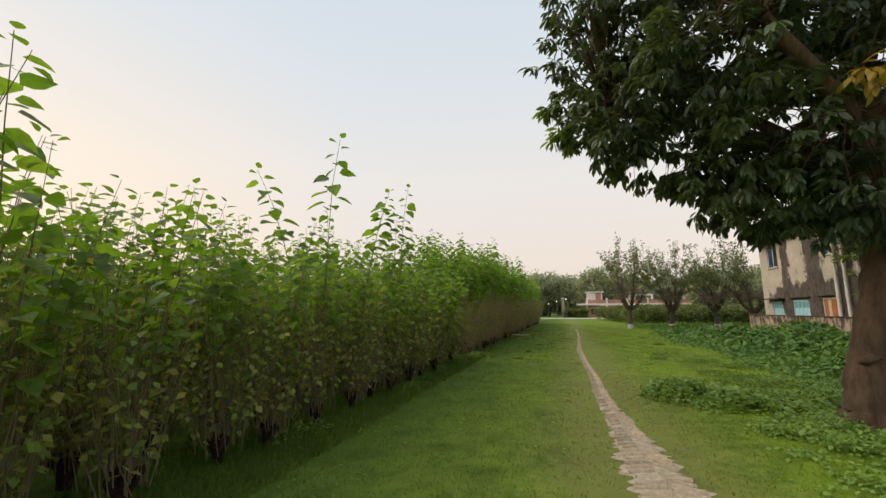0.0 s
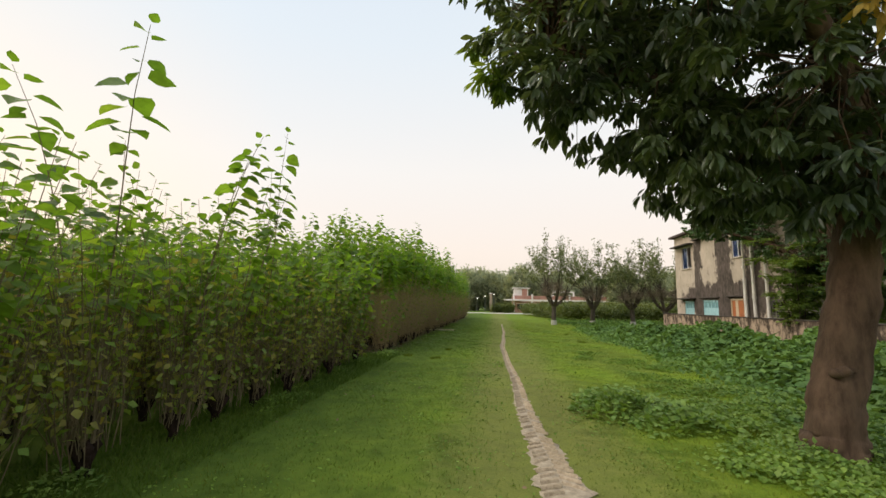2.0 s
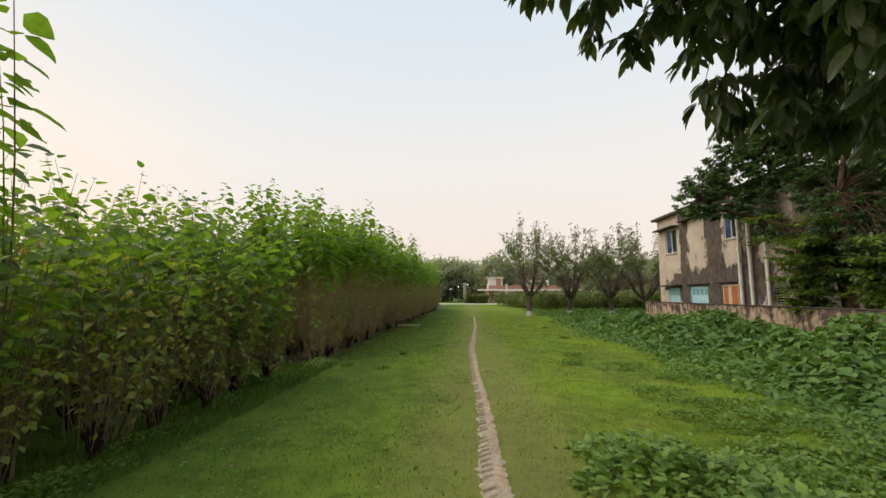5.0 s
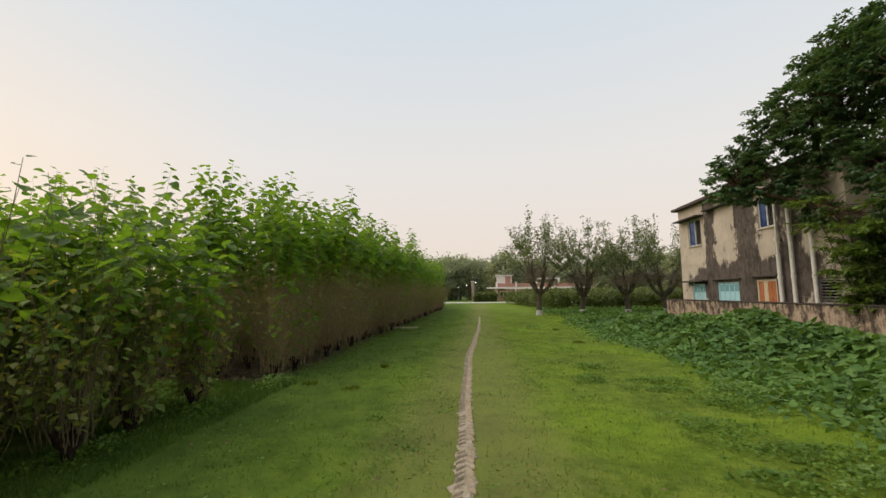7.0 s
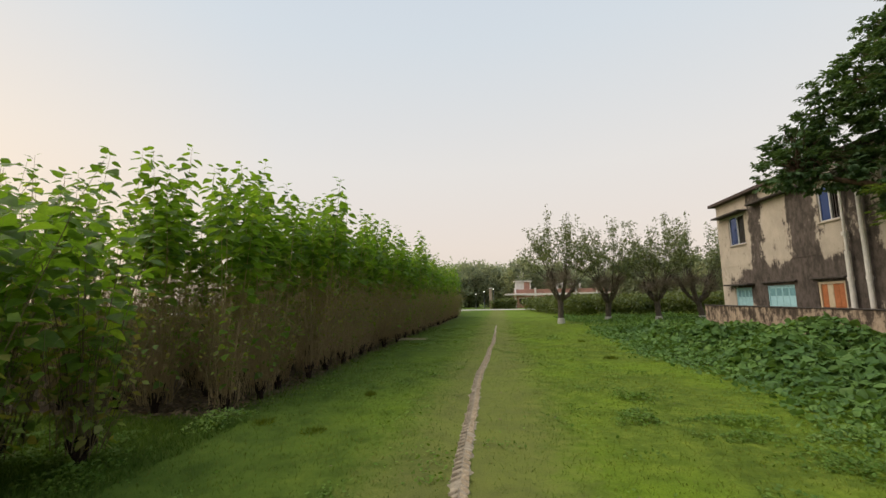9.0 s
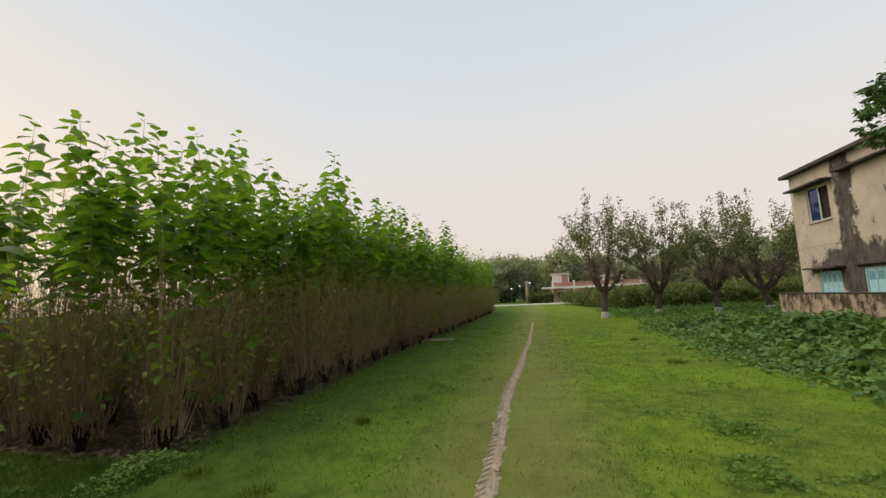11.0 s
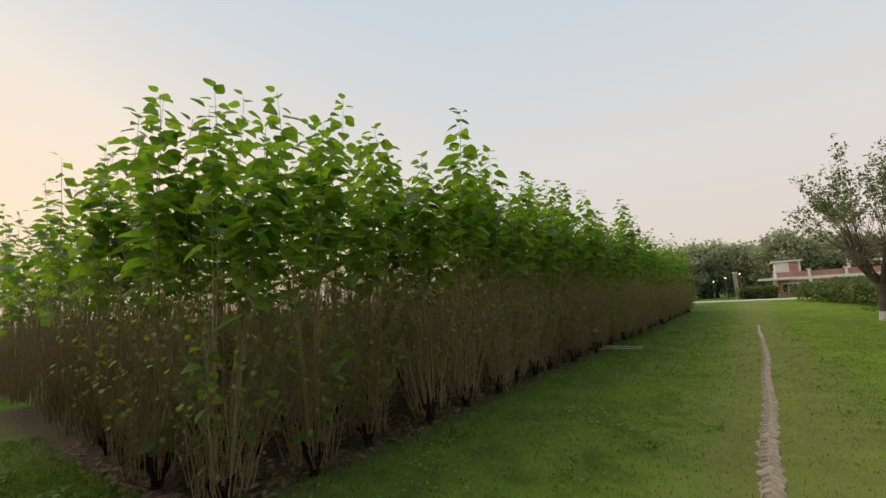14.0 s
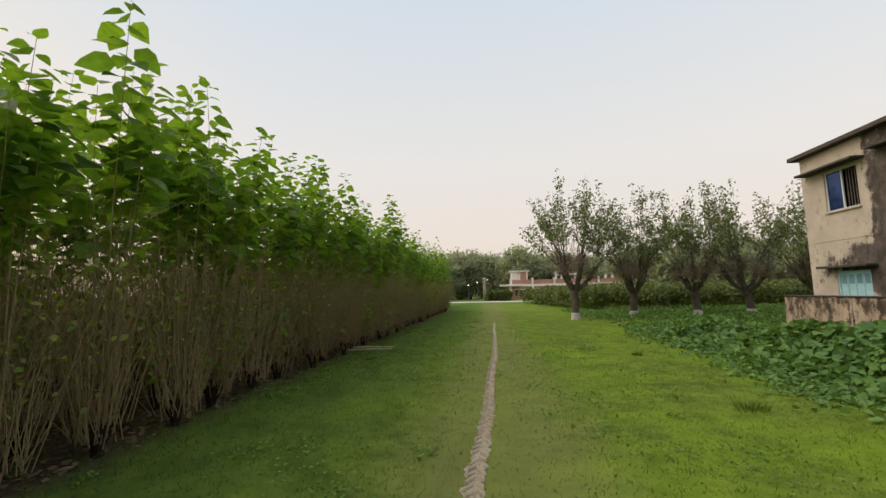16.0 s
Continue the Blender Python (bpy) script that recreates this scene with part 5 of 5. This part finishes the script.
def rough_weeds():
    """Rank low weeds round the pollards, beyond the vines."""
    rng = np.random.default_rng(72)
    n = 30000
    x, y = rng.uniform(4.6, 22, n), rng.uniform(28, 46.5, n)
    lump = 0.5 + 0.5 * np.sin(0.9 * x + 0.5 * y) * np.sin(0.7 * y - 0.6 * x)
    keep = (x > 6.3 - 0.5 * smoothstep(34, 40, y) + rng.normal(0, 0.4, n)) & (rng.random(n) < 0.25 + lump) & ~((x > 11) & (y < 32.2))
    x, y, lump = x[keep], y[keep], lump[keep]
    z = ground_z(x, y) + 0.03 + 0.3 * lump * rng.random(len(x))
    L = rng.uniform(0.10, 0.22, len(x))
    ob = mesh_object("rough_weeds", *leaves(np.stack([x, y, z], axis=1), rng.normal(0, 1, (len(x), 3)) + (0, 0, 0.5), L, L * 0.55, (LITE_V, LITE_F), 0.6, rng), VINE)
    tagged(ob, "rank dark green weeds round the pollarded trees", "weeds", kind="stuff")


rough_weeds()


def weed_patch(cx, cy, rx, ry, h, count, seed, size=0.07):
    rng = np.random.default_rng(seed)
    a, r = rng.uniform(0, 6.3, count), rng.random(count) ** 0.6
    edge = 1 + 0.3 * np.sin(3 * a + seed) + 0.2 * np.sin(5 * a + 2 * seed)
    x, y = r * rx * np.cos(a) * edge, r * ry * np.sin(a) * edge
    z = h * (1 - r ** 2) * rng.uniform(0.2, 1, count) + 0.015
    way = np.stack([np.cos(a) + rng.normal(0, 0.8, count), np.sin(a) + rng.normal(0, 0.8, count), rng.normal(0.25, 0.4, count)], axis=1)
    L = size * rng.uniform(0.6, 1.3, count)
    ob = mesh_object("weed_patch", *leaves(np.stack([x, y, z], axis=1), way, L, L * 0.75, (LONG_V, LONG_F), 0.4, rng), WEED_RANK if h > 0.12 else WEED)
    ob.matrix_basis = pose(cx, cy, float(ground_z(cx, cy)))
    tagged(ob, "clump of low broad-leaved green weeds in the grass", "weeds", "weed clumps", "stuff")


def tree_weeds():
    """Rank low weeds in uneven clumps on the grass round the big tree."""
    rng = np.random.default_rng(78)
    k = 230
    cy = rng.uniform(3.2, 9.6, k)
    cx = 1.7 + 0.1 * cy + rng.random(k) ** 0.8 * (3.6 - 0.1 * cy)
    per = 60
    r = np.repeat(rng.uniform(0.1, 0.28, k), per)
    dx, dy = rng.normal(0, 0.6, (2, k * per)) * r
    h = np.repeat(rng.uniform(0.05, 0.2, k), per) * np.exp(-(dx ** 2 + dy ** 2) / r ** 2)
    x, y = np.repeat(cx, per) + dx, np.repeat(cy, per) + dy
    z = ground_z(x, y) + 0.02 + h * rng.uniform(0.3, 1.0, k * per)
    way = np.stack([dx / r + rng.normal(0, 0.7, k * per), dy / r + rng.normal(0, 0.7, k * per), rng.normal(-0.1, 0.35, k * per)], axis=1)
    L = rng.uniform(0.04, 0.085, k * per)
    ob = mesh_object("low_weeds", *leaves(np.stack([x, y, z], axis=1), way, L, L * 0.7, (LONG_V, LONG_F), 0.4, rng), WEED_RANK)
    tagged(ob, "uneven low green weeds in the grass round the tree", "weeds", kind="stuff")


WEED_RANK = leaf_material("rank_weed_leaf", [(0.13, 0.25, 0.05), (0.19, 0.32, 0.065), (0.24, 0.37, 0.09)], 0.55, 0.35)
tree_weeds()
_w = np.random.default_rng(79)
PATCHES = [(1.95, 8.7, 0.75, 0.65, 0.36), (2.5, 7.9, 0.6, 0.55, 0.3), (3.2, 8.6, 0.6, 0.5, 0.16), (3.0, 6.9, 0.6, 0.5, 0.16), (2.75, 14.9, 0.22, 0.3, 0.09), (3.0, 15.9, 0.4, 0.3, 0.08), (2.98, 26.2, 0.3, 0.3, 0.17), (2.6, 14.6, 0.3, 0.25, 0.1)]
for _ in range(22):      # loose clumps towards the tree and the vines
    y = _w.uniform(3.5, 15)
    PATCHES.append((_w.uniform(1.9 + 0.12 * y, 5.0), y, _w.uniform(0.2, 0.6), _w.uniform(0.2, 0.6), _w.uniform(0.04, 0.14)))
for _ in range(16):      # clover and weeds in the grass strip at the end of the leafy bushes
    PATCHES.append((_w.uniform(-6.5, -2.9), _w.uniform(12.4, 14.3), _w.uniform(0.25, 0.6), _w.uniform(0.2, 0.5), _w.uniform(0.04, 0.1)))
for _ in range(8):      # small clumps at the foot of the bushes
    PATCHES.append((_w.uniform(-3.6, -2.9), _w.uniform(4, 14.4), _w.uniform(0.15, 0.5), _w.uniform(0.2, 0.6), _w.uniform(0.05, 0.16)))
for q, (cx, cy, rx, ry, h) in enumerate(PATCHES):
    weed_patch(cx, cy, rx, ry, h, int(2300 * rx * ry * _w.uniform(0.7, 1.5)) + 60, 800 + q, 0.085 if h > 0.2 else 0.045)


def grass(name, x0, x1, y0, y1, count, height, width, tones, seed, keep, label):
    """Short blades, each a slim folded triangle."""
    rng = np.random.default_rng(seed)
    y = y0 + (y1 - y0) * rng.random(count) ** 1.5
    x = rng.uniform(x0, x1, count)
    k = keep(x, y, rng)
    x, y = x[k], y[k]
    n = len(x)
    a = rng.uniform(0, 2 * np.pi, n)
    h = height * rng.uniform(0.4, 1.2, n)
    grow = 1 + np.maximum(y - 12, 0) * 0.03
    w = width * rng.uniform(0.6, 1.3, n) * grow
    b = np.stack([x, y, ground_z(x, y) - 0.004], axis=1)
    s = np.stack([np.cos(a), np.sin(a), np.zeros(n)], axis=1) * w[:, None]
    tip = b + np.stack([rng.normal(0, 0.5, n) * h, rng.normal(0, 0.5, n) * h, h], axis=1)
    v = np.stack([b - s, b + s, tip], axis=1).reshape(-1, 3)
    f = np.arange(3 * n).reshape(-1, 3)
    m = leaf_material(name + "_blade", tones, 0.7, 0.5, (1.1, 1.05, 0.8), spec=0.15)
    tagged(mesh_object(name, v, f, m), label, "grass", kind="stuff")


on_lawn = lambda x, y, r: (r.random(len(x)) < 1 - 0.8 * smoothstep(22, 46, y)) & ((np.abs(x - track_x(y)) > track_half(y) * r.uniform(0.6, 1.4, len(x))) | (r.random(len(x)) < 0.3 * smoothstep(9, 20, y))) & (r.random(len(x)) < 0.35 + 0.65 * smoothstep(0.1, 1.2, np.abs(x - 0.6)))
grass("lawn_grass", -3.6, 3.0, -1.0, 48, 190000, 0.034, 0.004, [(0.06, 0.115, 0.016), (0.10, 0.165, 0.023), (0.14, 0.205, 0.03), (0.20, 0.185, 0.06)], 81, lambda x, y, r: on_lawn(x, y, r) & (r.random(len(x)) > smoothstep(0.3, 3.0, x)), "short deep-green lawn grass beside the wheel track")
grass("lawn_grass", 0.0, 6.2, -1.0, 48, 160000, 0.034, 0.004, [(0.10, 0.145, 0.018), (0.15, 0.205, 0.022), (0.19, 0.24, 0.028), (0.2, 0.2, 0.05)], 84, lambda x, y, r: on_lawn(x, y, r) & (r.random(len(x)) < smoothstep(0.0, 2.8, x)), "short bright yellow-green lawn grass towards the vines")
grass("edge_grass", -8.5, -3.6, 11.6, 14.6, 42000, 0.07, 0.006, [(0.08, 0.15, 0.02), (0.12, 0.21, 0.03), (0.16, 0.24, 0.04)], 87, lambda x, y, r: r.random(len(x)) < 0.4 + 0.6 * smoothstep(-8.5, -4.5, x), "green grass in the strip that runs into the field")
grass("edge_grass", -4.8, -2.7, -1.0, 34, 80000, 0.11, 0.006, [(0.07, 0.13, 0.02), (0.10, 0.18, 0.03), (0.13, 0.20, 0.04)], 82, lambda x, y, r: r.random(len(x)) < smoothstep(-4.8, -3.4, x) * (0.12 + 0.88 * (y < 14.4)), "taller darker grass along the foot of the bushes")


def grass_tuft(x, y, r, h, seed):
    rng = np.random.default_rng(seed)
    n = 110
    a, q = rng.uniform(0, 6.3, n), rng.random(n) ** 0.7
    b = np.stack([q * r * np.cos(a), q * r * np.sin(a), np.full(n, -0.01)], axis=1)
    way = np.stack([np.cos(a) * q * 0.8 + rng.normal(0, 0.3, n), np.sin(a) * q * 0.8 + rng.normal(0, 0.3, n), np.ones(n)], axis=1)
    L = h * rng.uniform(0.5, 1.2, n)
    ob = mesh_object("grass_tuft", *leaves(b, way, L, 0.012, (LITE_V, LITE_F), 0.6, rng), TUFT)
    ob.matrix_basis = pose(x, y, float(ground_z(x, y)))
    tagged(ob, "darker tuft of longer grass in the lawn", "grass", "grass tufts", "stuff")


TUFT = leaf_material("tuft_blade", [(0.10, 0.16, 0.02), (0.15, 0.21, 0.03), (0.19, 0.24, 0.04)], 0.7, 0.45, spec=0.15)
_t = np.random.default_rng(85)
for q in range(12):
    x, y = _t.uniform(-2.8, 4.8), 3 + 30 * _t.random() ** 1.3
    if abs(x - 0.55) > 0.5:
        grass_tuft(x, y, _t.uniform(0.08, 0.2), _t.uniform(0.06, 0.12), 900 + q)


def leaf_litter():
    rng = np.random.default_rng(83)
    n = 16000
    x, y = rng.uniform(-7.5, -3.3, n), rng.uniform(BARE_START - 0.35, 44, n)
    z = ground_z(x, y) + rng.uniform(0.004, 0.03, n)
    way = rng.normal(0, 1, (n, 3)) * (1, 1, 0.25)
    L = rng.uniform(0.05, 0.12, n)
    tagged(mesh_object("leaf_litter", *leaves(np.stack([x, y, z], axis=1), way, L, L * 0.7, (LITE_V, LITE_F), 0.3, rng), LITTER), "dry brown fallen leaves under the bushes", "leaf litter", kind="stuff")
    m = 110
    x, y = rng.uniform(-3, 4.5, m), rng.uniform(3, 30, m)
    L = rng.uniform(0.03, 0.07, m)
    tagged(mesh_object("fallen_leaves", *leaves(np.stack([x, y, ground_z(x, y) + 0.03], axis=1), rng.normal(0, 1, (m, 3)) * (1, 1, 0.2), L, L * 0.7, (LITE_V, LITE_F), 0.3, rng), LITTER), "scattered fallen leaves on the grass", "leaves", kind="stuff")


leaf_litter()


def lawn_weeds():
    """Small creeping leaves that stand in loose colonies in the turf."""
    rng = np.random.default_rng(86)
    k = 260
    cx, cy = rng.uniform(-3.2, 5.2, k), 1 + 30 * rng.random(k) ** 1.4
    per = 40
    r = np.repeat(rng.uniform(0.08, 0.34, k), per)
    x = np.repeat(cx, per) + rng.normal(0, 1, k * per) * r
    y = np.repeat(cy, per) + rng.normal(0, 1, k * per) * r
    ok = np.abs(x - track_x(y)) > track_half(y)
    x, y = x[ok], y[ok]
    z = ground_z(x, y) + rng.uniform(0.015, 0.05, len(x))
    L = rng.uniform(0.018, 0.045, len(x)) * (1 + 0.02 * y)
    way = rng.normal(0, 1, (len(x), 3)) * (1, 1, 0.3)
    ob = mesh_object("lawn_weeds", *leaves(np.stack([x, y, z], axis=1), way, L, L * 0.7, (LITE_V, LITE_F), 0.4, rng), WEED)
    tagged(ob, "small creeping broad-leaved weeds scattered in the turf", "weeds", kind="stuff")


lawn_weeds()


def bamboo_stick(x, y, rz, length):
    v, f = tubes(np.array([[(-length / 2, 0, 0.035), (0, 0.01, 0.045), (length / 2, 0, 0.035)]]), np.array([[0.018, 0.02, 0.016]]), 7)
    s = smooth_all(mesh_object("stick", v, f, CREAM))
    s.matrix_basis = pose(x, y, float(ground_z(x, y)) - 0.012, 0, 0, rz)
    tagged(s, "pale cut stick lying at the edge of the field", "stick", "cut sticks")


bamboo_stick(-3.0, 26.4, 8, 1.4)
bamboo_stick(-3.1, 26.8, 3, 1.6)
